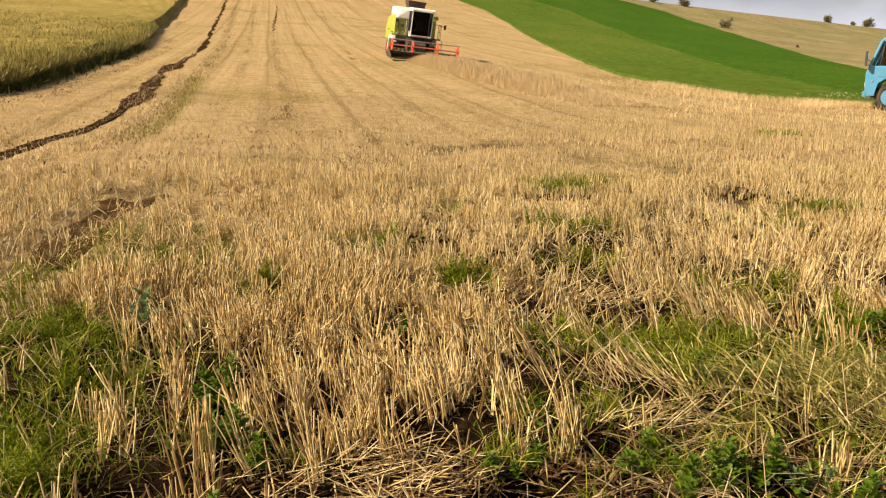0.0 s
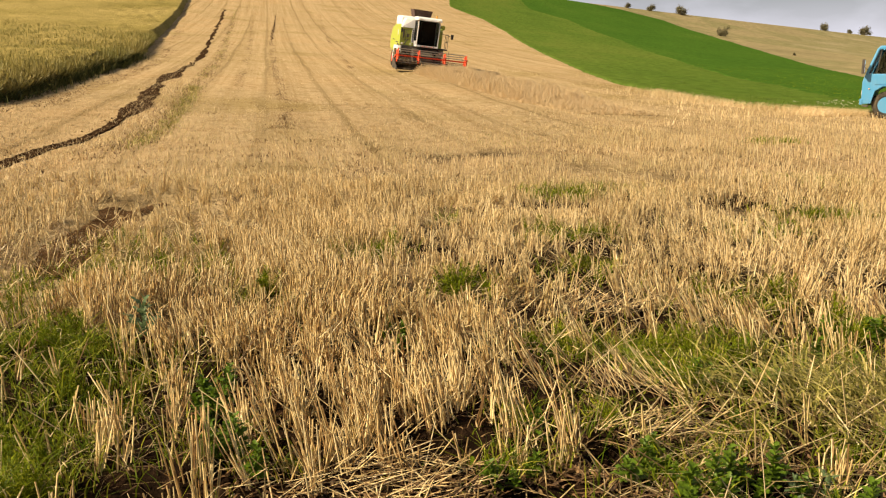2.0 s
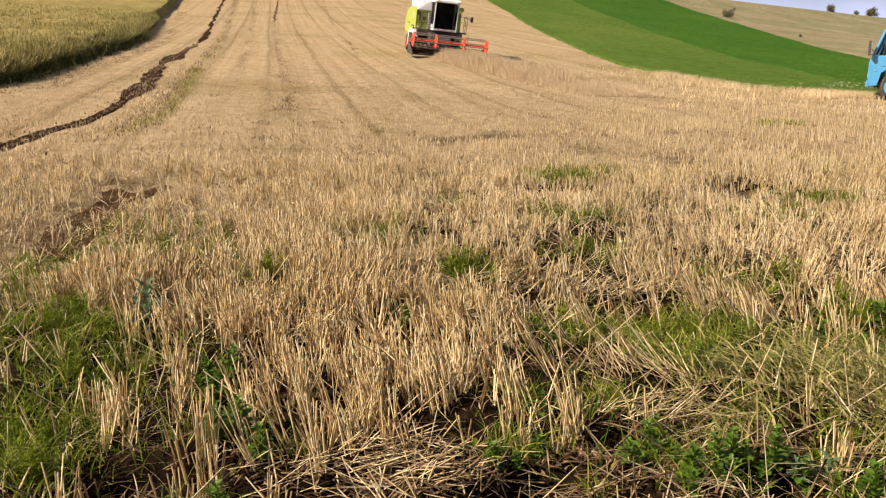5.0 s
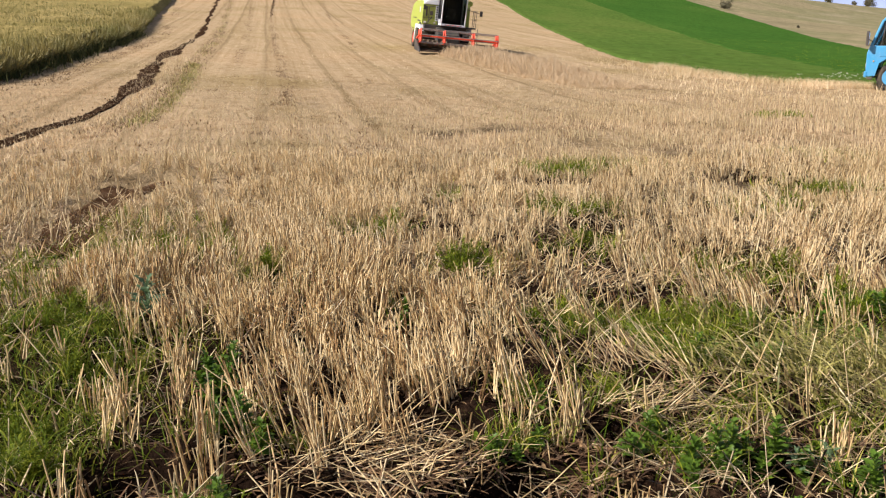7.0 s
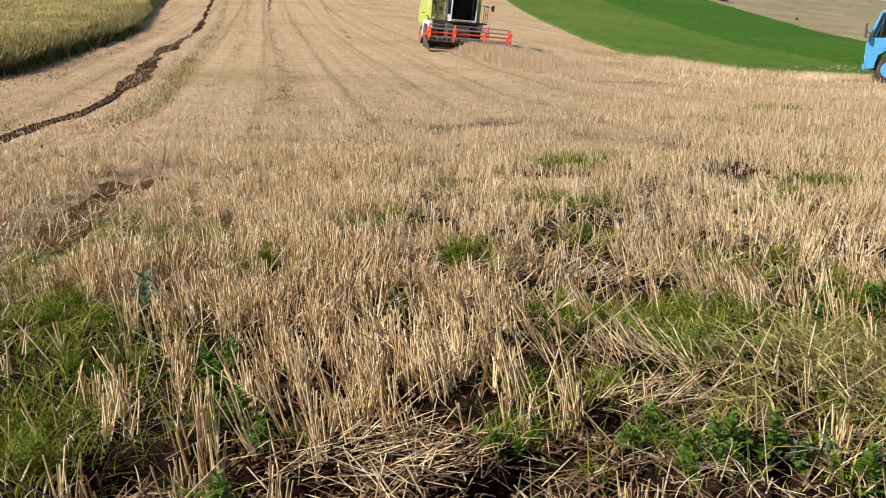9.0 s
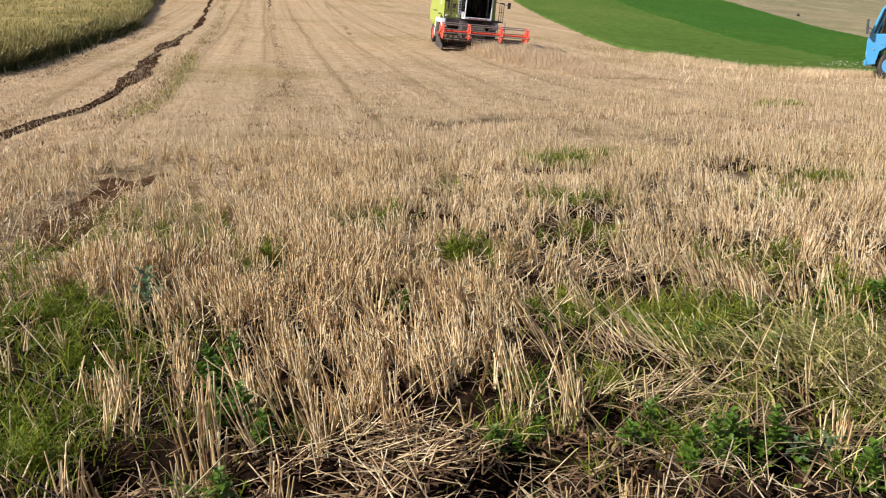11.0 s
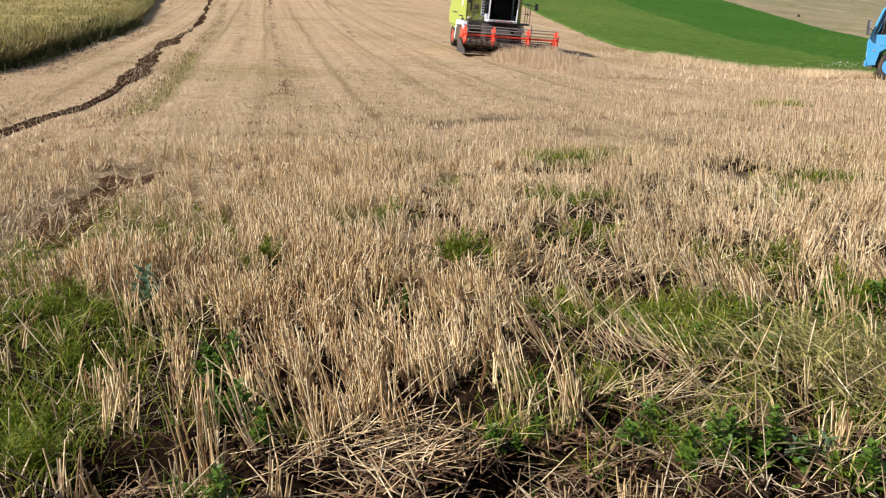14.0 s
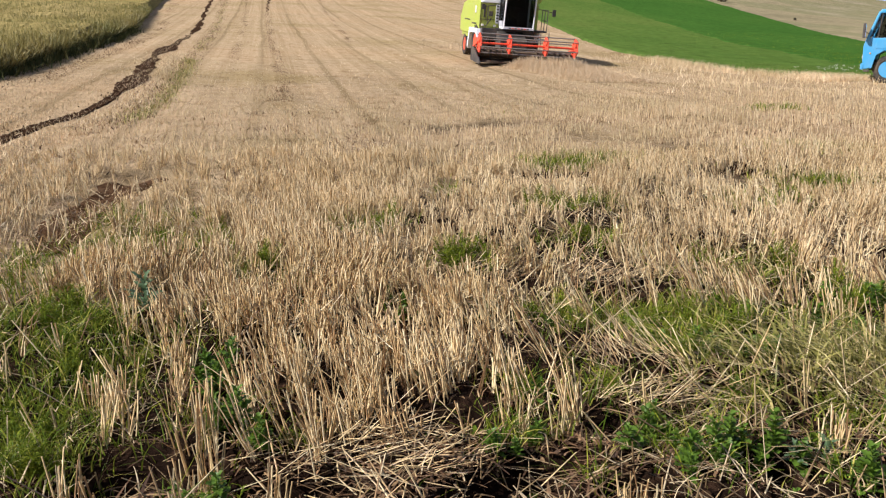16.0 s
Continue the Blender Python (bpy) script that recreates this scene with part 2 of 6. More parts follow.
def paint(name, colour, rough=0.4, dirt=0.35, spec=0.4, metal=0.0, dust=(0.42, 0.33, 0.20)):
    """Painted metal with field dust and scuffs."""
    m, n, l, b = material(name, rough, metal, spec)
    tc = n.new("ShaderNodeTexCoord")
    a = noise_node(n, l, 1.7, 7, tc.outputs["Object"], 0.65)
    r = ramp(n, [(0.42, (0, 0, 0)), (0.75, (1, 1, 1))])
    l.new(a.outputs[0], r.inputs[0])
    f = n.new("ShaderNodeMath")
    f.operation = "MULTIPLY"
    f.inputs[1].default_value = dirt
    l.new(r.outputs[0], f.inputs[0])
    l.new(mixed(n, l, f.outputs[0], colour, dust), b.inputs["Base Color"])
    c = noise_node(n, l, 30, 4, tc.outputs["Object"])
    bumped(n, l, b, c.outputs[0], 0.15, 0.01)
    return m


LIME = paint("lime_green_paint", (0.34, 0.40, 0.05), 0.5, 0.3)
WHITE = paint("white_paint", (0.78, 0.78, 0.75), 0.45, 0.25)
RED = paint("red_paint", (0.80, 0.075, 0.025), 0.45, 0.15)
DARK = paint("dark_steel", (0.035, 0.033, 0.03), 0.6, 0.25)
STEEL = paint("dusty_steel", (0.28, 0.24, 0.20), 0.5, 0.4, metal=0.3)
# chaffy steel, darkened to carry the shadow inside the header
SHADED_CHAFF = paint("shade_dark_chaffy_steel", (0.09, 0.065, 0.04), 0.85, 0.3, 0.1)
GREY = paint("grey_frame", (0.42, 0.42, 0.42), 0.5, 0.3)
RUBBER = paint("rubber", (0.025, 0.024, 0.022), 0.85, 0.35, 0.2)
BLUE = paint("sky_blue_paint", (0.06, 0.31, 0.54), 0.4, 0.18)
INTERIOR = paint("cab_interior", (0.05, 0.045, 0.04), 0.8, 0.1)
GRAIN = paint("grain_cover", (0.06, 0.028, 0.02), 0.8, 0.2)
AMBER = paint("amber_plastic", (0.75, 0.32, 0.04), 0.3, 0.1)
LENS = paint("lamp_lens", (0.75, 0.72, 0.62), 0.15, 0.1)
BARK = paint("bark", (0.11, 0.08, 0.05), 0.9, 0.3)


def glass_material():
    m, n, l, b = material("tinted_glass", 0.05, spec=0.5)
    b.inputs["Base Color"].default_value = (0.30, 0.33, 0.32, 1)
    b.inputs["Transmission Weight"].default_value = 1.0
    b.inputs["IOR"].default_value = 1.1
    return m


GLASS = glass_material()
MIRROR = material("mirror_glass", 0.05, 1.0)[0]

# ---------- the lie of the land ----------
rng = np.random.default_rng(7)


def soft(v, k):
    return np.where(v / k > 30, v, k * np.log1p(np.exp(np.clip(v / k, -60, 30))))


def lattice(x, y, scale, seed):
    """Smooth noise between 0 and 1."""
    g = np.random.default_rng(seed).random((256, 256))
    u, v = np.asarray(x, float) / scale + 1000.0, np.asarray(y, float) / scale + 1000.0
    i, j = np.floor(u).astype(int), np.floor(v).astype(int)
    a, b = u - i, v - j
    a, b = a * a * (3 - 2 * a), b * b * (3 - 2 * b)
    i0, i1, j0, j1 = i % 256, (i + 1) % 256, j % 256, (j + 1) % 256
    return (g[i0, j0] * (1 - a) + g[i1, j0] * a) * (1 - b) + (g[i0, j1] * (1 - a) + g[i1, j1] * a) * b


def hill(x, y):
    x, y = np.asarray(x, float), np.asarray(y, float)
    w = np.minimum(soft(y - 0.92 * x - 22.5, 5.0), 480)
    z = 0.058 * w + 0.00028 * soft(w - 35, 8.0) ** 2
    crest = 301 + 0.66 * x
    z = z - 0.42 * soft(y - crest, 3.0) + 0.5 * np.exp(-((y - crest) / 30) ** 2)
    return np.maximum(z, -4.0)


def along(points):
    ys, xs = zip(*points)
    return lambda y: np.interp(y, ys, xs)


green_low = along([(31, 60), (33.5, 20), (34.1, 17.14), (35.2, 15.92), (36.2, 14.93), (37.7, 13.51), (41.7, 12.98), (46.2, 12.05), (52.5, 11.03), (63.1, 11.13), (84.2, 12.03), (113.8, 12.45), (161.2, 12.27), (196.6, 9.78), (226.9, 2.37)])
green_mid = along([(31, 80), (36, 26), (44.2, 21.11), (56.4, 23.13), (68.6, 23.5), (108.7, 29.9), (173.3, 36.02), (203.2, 35.47), (236.8, 35.03), (261.7, 26.65)])
green_high = along([(31, 100), (40, 46), (84.9, 42.06), (112.9, 49.8), (146.8, 59.77), (184.0, 68.69), (220.8, 74.97), (254.6, 77.93), (306.4, 78.41), (326.0, 67.28), (327.9, 55.81)])
wheat_edge = along([(-60, -13), (26.4, -13.65), (29.3, -14.3), (33.0, -14.98), (37.1, -15.85), (42.6, -16.76), (53.4, -19.17), (74.5, -25.17), (105.3, -33.02), (137.3, -41.1), (260, -72)])
rut_line = along([(9, -7.6), (14.6, -7.65), (15.8, -7.72), (17.4, -7.69), (20.2, -8.08), (25.3, -9.1), (32.3, -11.0), (39.0, -12.52), (50.3, -14.59), (112, -28.5)])
rut_far = along([(47.8, -13.92), (52.1, -14.88), (60.8, -17.01), (72.8, -19.85), (88.6, -23.58), (103.8, -27.01), (150, -37.4)])
weed_track = along([(16.0, -6.27), (17.6, -6.52), (20.9, -7.13), (23.6, -7.75), (27.8, -8.7), (32.6, -9.63), (39.5, -11.11), (50.8, -13.39), (63.4, -16.31), (83.8, -21.01), (105.9, -25.89), (150, -35.6)])
track_left = along([(28.5, -7.03), (34.2, -8.23), (47.0, -10.78), (73.1, -16.46), (109.0, -24.11), (150, -32.8)])
track_mid = along([(22.4, -4.1), (29.2, -5.42), (41.6, -8.03), (63.2, -12.54), (88.9, -17.65), (112.8, -22.0), (150, -28.8)])
track_right = along([(50.2, -5.25), (68.2, -8.07), (96.3, -12.7), (121.8, -16.79), (160, -22.9)])
hollow_line = along([(6.4, -3.22), (7.0, -3.38), (7.8, -3.58), (8.8, -3.78), (10.0, -3.95), (10.6, -3.92)])


def mesh_object(name, verts, faces, mats, size=4):
    """One mesh from arrays; faces all have the same number of corners."""
    verts, faces = np.asarray(verts, np.float32), np.asarray(faces, np.int32)
    me = bpy.data.meshes.new(name)
    me.vertices.add(len(verts))
    me.vertices.foreach_set("co", verts.ravel())
    me.loops.add(faces.size)
    me.loops.foreach_set("vertex_index", faces.ravel())
    me.polygons.add(len(faces))
    me.polygons.foreach_set("loop_start", np.arange(0, faces.size, faces.shape[1], dtype=np.int32))
    for m in mats:
        me.materials.append(m)
    me.update(calc_edges=True)
    return new(name, me)


def grid_faces(rows, cols):
    a = np.arange((rows - 1) * cols).reshape(rows - 1, cols)[:, :-1].ravel()
    return np.stack([a, a + 1, a + cols + 1, a + cols], 1)


# dark hollows, their shade put into the soil colour: place and radius
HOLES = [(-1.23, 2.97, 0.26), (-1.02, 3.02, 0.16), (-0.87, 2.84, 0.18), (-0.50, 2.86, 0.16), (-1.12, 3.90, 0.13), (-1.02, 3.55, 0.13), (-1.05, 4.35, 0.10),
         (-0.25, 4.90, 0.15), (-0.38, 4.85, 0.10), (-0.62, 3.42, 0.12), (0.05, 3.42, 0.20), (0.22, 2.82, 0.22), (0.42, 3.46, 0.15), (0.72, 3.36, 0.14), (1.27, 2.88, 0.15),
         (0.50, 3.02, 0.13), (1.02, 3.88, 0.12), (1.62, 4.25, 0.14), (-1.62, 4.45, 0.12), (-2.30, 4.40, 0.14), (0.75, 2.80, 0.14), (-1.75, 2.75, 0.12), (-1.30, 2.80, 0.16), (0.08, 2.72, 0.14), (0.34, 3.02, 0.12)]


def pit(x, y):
    """Sunk spots close to one's feet, where near-black soil stands in for shade."""
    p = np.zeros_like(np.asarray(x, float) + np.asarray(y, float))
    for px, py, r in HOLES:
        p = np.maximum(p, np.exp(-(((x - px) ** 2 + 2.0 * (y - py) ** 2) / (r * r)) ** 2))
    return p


# where little stubble stands: place, half width and half length
CLEARINGS = [(-0.85, 7.15, 0.45, 0.45), (0.15, 5.80, 0.30, 0.40), (1.35, 7.60, 0.35, 0.45), (-0.25, 4.66, 0.13, 0.30), (0.72, 4.55, 0.22, 0.25), (-1.30, 5.55, 0.20, 0.30), (-2.30, 6.30, 0.40, 0.40),
             (1.30, 5.30, 0.50, 0.20), (2.30, 5.50, 0.30, 0.30), (-0.10, 8.60, 0.30, 0.50), (2.60, 8.20, 0.40, 0.50), (1.40, 10.8, 0.5, 0.6), (3.60, 10.0, 0.6, 0.5), (-1.90, 8.80, 0.35, 0.45)]


def clearing(x, y):
    c = np.zeros_like(np.asarray(x, float))
    for px, py, a, b in CLEARINGS:
        c = np.maximum(c, np.exp(-(((x - px) / a) ** 2 + ((y - py) / b) ** 2) ** 2))
    return c


def shade_or_bare(x, y):
    h = np.exp(-(((x - hollow_line(y) - 0.15) / 0.42) ** 4)) * (y > 6.0) * (y < 10.8)
    return np.maximum(pit(x, y), h)


def near_relief(x, y):
    """Clods and hollows of the soil, only close to where one stands."""
    fade = np.clip((14 - y) / 8, 0, 1) * np.clip((y + 2) / 3, 0, 1)
    bumps = 0.10 * (lattice(x, y, 0.55, 3) - 0.5) + 0.05 * (lattice(x, y, 0.17, 4) - 0.5) + 0.03 * (lattice(x, y, 0.07, 5) - 0.5)
    hollow = np.exp(-((x - hollow_line(y)) / 0.22) ** 2) * np.clip((10.8 - y) / 0.5, 0, 1) * np.clip((y - 6) / 0.5, 0, 1)
    return fade * bumps - 0.24 * pit(x, y) - 0.07 * hollow + np.clip((60 - y) / 40, 0, 1) * np.clip(y / 10, 0, 1) * 0.14 * (lattice(x, y, 2.3, 6) - 0.5)


def top(x, y):
    return hill(x, y) + near_relief(x, y)


def make_ground():
    ys = np.concatenate([[-1500, -300, -60, -15, -5, -2, 0, 1.0], 1.6 * np.exp(0.0125 * np.arange(0, 600))])
    u = np.linspace(-1.35, 1.35, 216)
    X = u[None, :] * (np.abs(ys)[:, None] + 3.0)
    for far in (12.0, 60.0, 300.0, 1500.0):
        X = np.concatenate([X[:, :1] - far, X, X[:, -1:] + far], 1)
    u = X[0]
    Y = np.repeat(ys[:, None], len(u), 1)
    Z = top(X, Y)
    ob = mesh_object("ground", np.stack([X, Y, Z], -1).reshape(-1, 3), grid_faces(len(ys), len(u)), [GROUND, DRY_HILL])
    cx = (X[:-1, :-1] + X[1:, 1:]).ravel() / 2
    cy = (Y[:-1, :-1] + Y[1:, 1:]).ravel() / 2
    ob.data.polygons.foreach_set("material_index", ((cx > green_mid(cy) + 4) | (cy > 345)).astype(np.int32))
    ob.data.polygons.foreach_set("use_smooth", np.ones(len(cx), bool))
    litter = ob.data.attributes.new("litter", "FLOAT", "POINT")
    xs, yf = X.ravel(), Y.ravel()
    near_y = yf + 1.5 * (lattice(xs, yf, 0.45, 331) - 0.5) * np.clip(yf - 3.4, 0, 1) * (yf < 14)
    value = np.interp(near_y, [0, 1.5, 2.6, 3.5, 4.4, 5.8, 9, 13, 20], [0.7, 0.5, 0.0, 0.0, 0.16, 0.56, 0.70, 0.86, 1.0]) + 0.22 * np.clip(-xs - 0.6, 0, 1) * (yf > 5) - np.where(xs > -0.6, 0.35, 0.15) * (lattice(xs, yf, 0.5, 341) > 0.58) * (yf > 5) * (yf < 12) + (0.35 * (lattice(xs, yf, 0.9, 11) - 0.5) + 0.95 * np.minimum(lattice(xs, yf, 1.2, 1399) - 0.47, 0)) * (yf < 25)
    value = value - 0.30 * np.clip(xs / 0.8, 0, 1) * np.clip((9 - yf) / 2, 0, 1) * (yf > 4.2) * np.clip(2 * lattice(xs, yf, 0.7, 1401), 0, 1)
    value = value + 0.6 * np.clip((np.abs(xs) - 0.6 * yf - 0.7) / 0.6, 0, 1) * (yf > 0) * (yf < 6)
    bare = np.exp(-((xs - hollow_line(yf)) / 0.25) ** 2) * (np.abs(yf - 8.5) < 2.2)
    # litter is cleared in the hollows, so the shade-dark soil shows
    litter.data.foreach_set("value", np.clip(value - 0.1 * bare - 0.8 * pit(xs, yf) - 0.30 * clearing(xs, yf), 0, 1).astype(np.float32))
    return tagged(ob, "harvested stubble field rising to a dry grassy hill", "ground", kind="structure")


def slab(name, ys, left, right, height, cols, mat, seed, jag, label):
    """A stand of crop with a canopy and a steep uneven side towards the stubble."""
    lo, hi = left(ys) + jag * (lattice(ys, ys * 0, 0.8, seed) - 0.5), right(ys)
    s = np.linspace(0, 1, cols) ** 1.6
    X = lo[:, None] + (hi - lo)[:, None] * s[None, :]
    Y = np.repeat(ys[:, None], cols, 1)
    H = height * (0.82 + 0.36 * lattice(X, Y, 0.7, seed + 1)) * (0.9 + 0.2 * lattice(X, Y, 4.0, seed + 2))
    H[0], H[-1] = -0.05, -0.05
    skirt = np.sign(lo[1] - hi[1]) * 0.4
    X = np.concatenate([X[:, :1] + skirt, X], 1)
    Y = np.concatenate([Y[:, :1], Y], 1)
    Z = hill(X, Y) + np.concatenate([np.full((len(ys), 1), -0.05), H], 1)
    ob = mesh_object(name, np.stack([X, Y, Z], -1).reshape(-1, 3), grid_faces(len(ys), cols + 1), [mat])
    ob.data.polygons.foreach_set("use_smooth", np.ones(len(ob.data.polygons), bool))
    return tagged(ob, label, "field", kind="structure")


make_ground()
far_rows = np.concatenate([np.arange(31.2, 60, 0.35), np.arange(60, 120, 0.8), np.arange(120, 332, 2.5)])
slab("green_field_light", far_rows, green_low, lambda y: green_mid(y) + 0.3, 0.13, 50, GREEN_A, 21, 0.25, "light green young crop beside the stubble")
slab("green_field_dark", far_rows, lambda y: green_mid(y), green_high, 0.17, 50, GREEN_B, 31, 0.6, "darker green crop strip below the dry hill")
wheat_rows = np.concatenate([np.arange(12, 60, 0.3), np.arange(60, 240, 1.2)])
slab("standing_wheat_canopy", wheat_rows, wheat_edge, lambda y: wheat_edge(y) - 55, 0.72, 90, WHEAT_TOP, 41, 0.5,
     "standing yellow-green wheat beside the stubble")


RUT_BREAK = 50.0


def strip(name, ys, line, width, lift, seed, label, mat=SHADED_SOIL):
    """A bare, crumbly wheel rut with raised sides and an uneven outline; its default soil colour includes shade."""
    s = np.linspace(-1, 1, 9)
    wide = width * np.clip(1.6 * lattice(ys, ys * 0, 1.6, seed) - 0.05, 0.45, 1.25) * (0.75 + 0.5 * lattice(ys, ys * 0, 0.5, seed + 1))
    cx = line(ys) + 0.3 * (lattice(ys, ys * 0, 3.0, seed + 2) - 0.5)
    X = cx[:, None] + wide[:, None] * s[None, :]
    Y = np.repeat(ys[:, None], 9, 1)
    bank = np.array([-0.06, 0.0, 0.015, 0.0, -0.01, 0.0, 0.01, 0.01, -0.06])
    Z = top(X, Y) + lift + bank[None, :] + 0.03 * (lattice(X, Y, 0.14, seed + 3) - 0.5)
    ob = mesh_object(name, np.stack([X, Y, Z], -1).reshape(-1, 3), grid_faces(len(ys), 9), [mat])
    return tagged(ob, label, "rut", kind="structure")


strip("wheel_rut", np.arange(9, RUT_BREAK, 0.1), rut_line, 0.38, 0.015, 51, "bare earth rut curving through the stubble, coloured dark for shade")
strip("wheel_rut_near", np.arange(6.4, 10.35, 0.05), lambda y: hollow_line(y) + 0.12, 0.56, 0.025, 55, "short brown hollow of bare earth in the stubble", LOOSE_SOIL)


strip("wheel_rut_far", np.arange(RUT_BREAK + 1.0, 138, 0.25), rut_far, 0.24, 0.02, 57, "thin earth rut running on up the field, coloured dark for shade")
strip("wheel_rut_mid", np.arange(86, 138, 0.25), track_mid, 0.09, 0.02, 59, "thin dark wheel track up the field")


# ---------- straw, stubble and grass ----------
def stalks(name, base, height, lean, radius, mat, taper=0.75):
    """Three-sided hollow-looking straws, joined; lean is the sideways shift of the tip."""
    n = len(base)
    a = rng.random(n) * 6.283
    ang = a[:, None] + np.array([0, 2.094, 4.189])[None, :]
    ring = np.stack([np.cos(ang), np.sin(ang), np.zeros_like(ang)], -1)
    tip = base + np.concatenate([lean, height[:, None]], 1)
    low = base[:, None, :] + ring * radius[:, None, None]
    high = tip[:, None, :] + ring * (radius * taper)[:, None, None]
    verts = np.concatenate([low, high], 1).reshape(-1, 3)
    k = np.arange(n)[:, None] * 6
    quads = np.array([[0, 1, 4, 3], [1, 2, 5, 4], [2, 0, 3, 5]])
    faces = (k[:, :, None] + quads[None, :, :]).reshape(-1, 4)
    return mesh_object(name, verts, faces, [mat])


def ribbon_arrays(base, height, lean, width, segs=3, droop=0.5, tip=0.1):
    """Bent tapering blades: verts and faces."""
    n = len(base)
    az = rng.random(n) * 6.283
    side = np.stack([np.cos(az), np.sin(az), np.zeros(n)], -1)
    s = np.linspace(0, 1, segs + 1)
    verts = np.zeros((n, segs + 1, 2, 3))
    for i, f in enumerate(s):
        c = base + np.concatenate([lean * (f ** 1.7), (height * (f - droop * f * f * 0.5))[:, None]], 1)
        wdt = width * ((1 - f) * 0.9 + tip)
        verts[:, i, 0] = c - side * wdt[:, None] / 2
        verts[:, i, 1] = c + side * wdt[:, None] / 2
    k = np.arange(n)[:, None] * (2 * (segs + 1))
    q = np.array([[2 * i, 2 * i + 1, 2 * i + 3, 2 * i + 2] for i in range(segs)])
    return verts.reshape(-1, 3), (k[:, :, None] + q[None]).reshape(-1, 4)


def ribbons(name, base, height, lean, width, mat, segs=3, droop=0.5, tip=0.1):
    return mesh_object(name, *ribbon_arrays(base, height, lean, width, segs, droop, tip), [mat])


def scatter(n, y0, y1, margin=0.7, half=0.58):
    """Points spread evenly over the wedge of field between two distances."""
    y = np.sqrt(rng.random(n) * (y1 * y1 - y0 * y0) + y0 * y0)
    x = (rng.random(n) * 2 - 1) * (half * y + margin)
    return x, y


def in_field(x, y, rut=0.42):
    ok = (x > wheat_edge(y) + 0.3) & (x < green_low(y) - 0.2)
    return ok & (np.abs(x - rut_line(y)) > rut * (0.6 + 0.8 * lattice(x, y, 0.8, 61)))


# weedy spots: place, radius, kind
BROAD = [(2.62, 4.85, 0.24), (2.58, 5.02, 0.2), (-1.12, 4.02, 0.14), (-1.05, 3.62, 0.12), (-0.86, 3.32, 0.18), (0.22, 3.08, 0.12), (-0.24, 5.02, 0.13), (1.04, 2.96, 0.18), (1.22, 3.04, 0.18), (0.92, 3.12, 0.14),
         (1.53, 2.76, 0.14), (1.33, 4.15, 0.20), (1.66, 4.08, 0.12), (-0.88, 2.78, 0.12), (0.18, 6.07, 0.20), (0.02, 6.15, 0.12), (0.14, 8.99, 0.2), (1.49, 11.33, 0.30), (2.0, 11.2, 0.2)]
FEATHERY = [(-2.29, 4.70, 0.30), (-2.10, 4.62, 0.16), (1.28, 4.22, 0.22), (-2.45, 4.35, 0.22), (-1.88, 3.91, 0.22), (-1.74, 3.30, 0.22), (-1.62, 2.95, 0.18), (1.39, 4.41, 0.28), (1.20, 4.62, 0.22),
            (2.61, 4.92, 0.26), (2.55, 5.05, 0.2), (0.66, 4.84, 0.20), (1.44, 7.98, 0.24), (1.25, 8.05, 0.2), (0.95, 7.85, 0.2), (-0.65, 7.42, 0.16)]
GRASSY = [(-1.75, 3.12, 0.28), (-1.95, 3.50, 0.25), (-2.15, 4.15, 0.25), (-1.56, 3.98, 0.20), (-1.32, 5.80, 0.20), (-2.41, 6.52, 0.40), (-2.0, 6.65, 0.30), (-0.88, 2.76, 0.12),
          (0.38, 3.70, 0.10), (0.31, 3.27, 0.11), (0.69, 3.78, 0.24), (1.35, 3.55, 0.24), (1.75, 3.05, 0.2), (0.66, 4.70, 0.28), (1.05, 4.75, 0.25), (1.75, 4.60, 0.3), (2.38, 5.84, 0.20), (2.05, 5.6, 0.3)]
GRASSY_MORE = [(-2.75, 5.35, 0.3), (-0.95, 5.45, 0.14), (0.30, 6.0, 0.2), (-0.75, 7.42, 0.3), (1.2, 6.6, 0.3), (2.14, 11.77, 0.5), (1.44, 11.3, 0.4), (-3.2, 6.2, 0.3), (-2.8, 7.6, 0.4),
               (8.06, 20.39, 0.4), (4.2, 9.2, 0.5), (3.3, 8.3, 0.4), (5.6, 12.5, 0.5), (1.85, 3.3, 0.2), (0.55, 2.85, 0.10), (-0.62, 3.35, 0.10), (2.3, 4.5, 0.2)]
WEEDS = ([(*w, "broad") for w in BROAD] + [(*w, "feather") for w in FEATHERY] + [(*w, "grass") for w in GRASSY + GRASSY_MORE]
         + [(-1.76, 4.99, 0.2, "thistle"), (1.40, 2.89, 0.10, "thistle"), (1.48, 2.95, 0.05, "thistle")])


def weediness(x, y):
    g = np.zeros_like(x)
    for wx, wy, r, kind in WEEDS:
        g = np.maximum(g, (0.45 if kind == "grass" else 1.0) * np.exp(-((x - wx) ** 2 + (y - wy) ** 2) / (r * r)))
    return g


ROW = np.array([-0.27, 0.963])


def seed_rows(n, y0, y1, gap, wobble):
    """Points gathered on drill rows."""
    x, y = scatter(n, y0, y1)
    across = x * ROW[1] - y * ROW[0]
    across = across + 0.25 * (lattice(x, y, 3.0, 71) - 0.5)
    snapped = np.round(across / gap) * gap + rng.normal(0, wobble, n)
    x = x + (snapped - across) * ROW[1]
    return x, y


def step(v, w):
    return 1 / (1 + np.exp(-np.clip(v / w, -40, 40)))


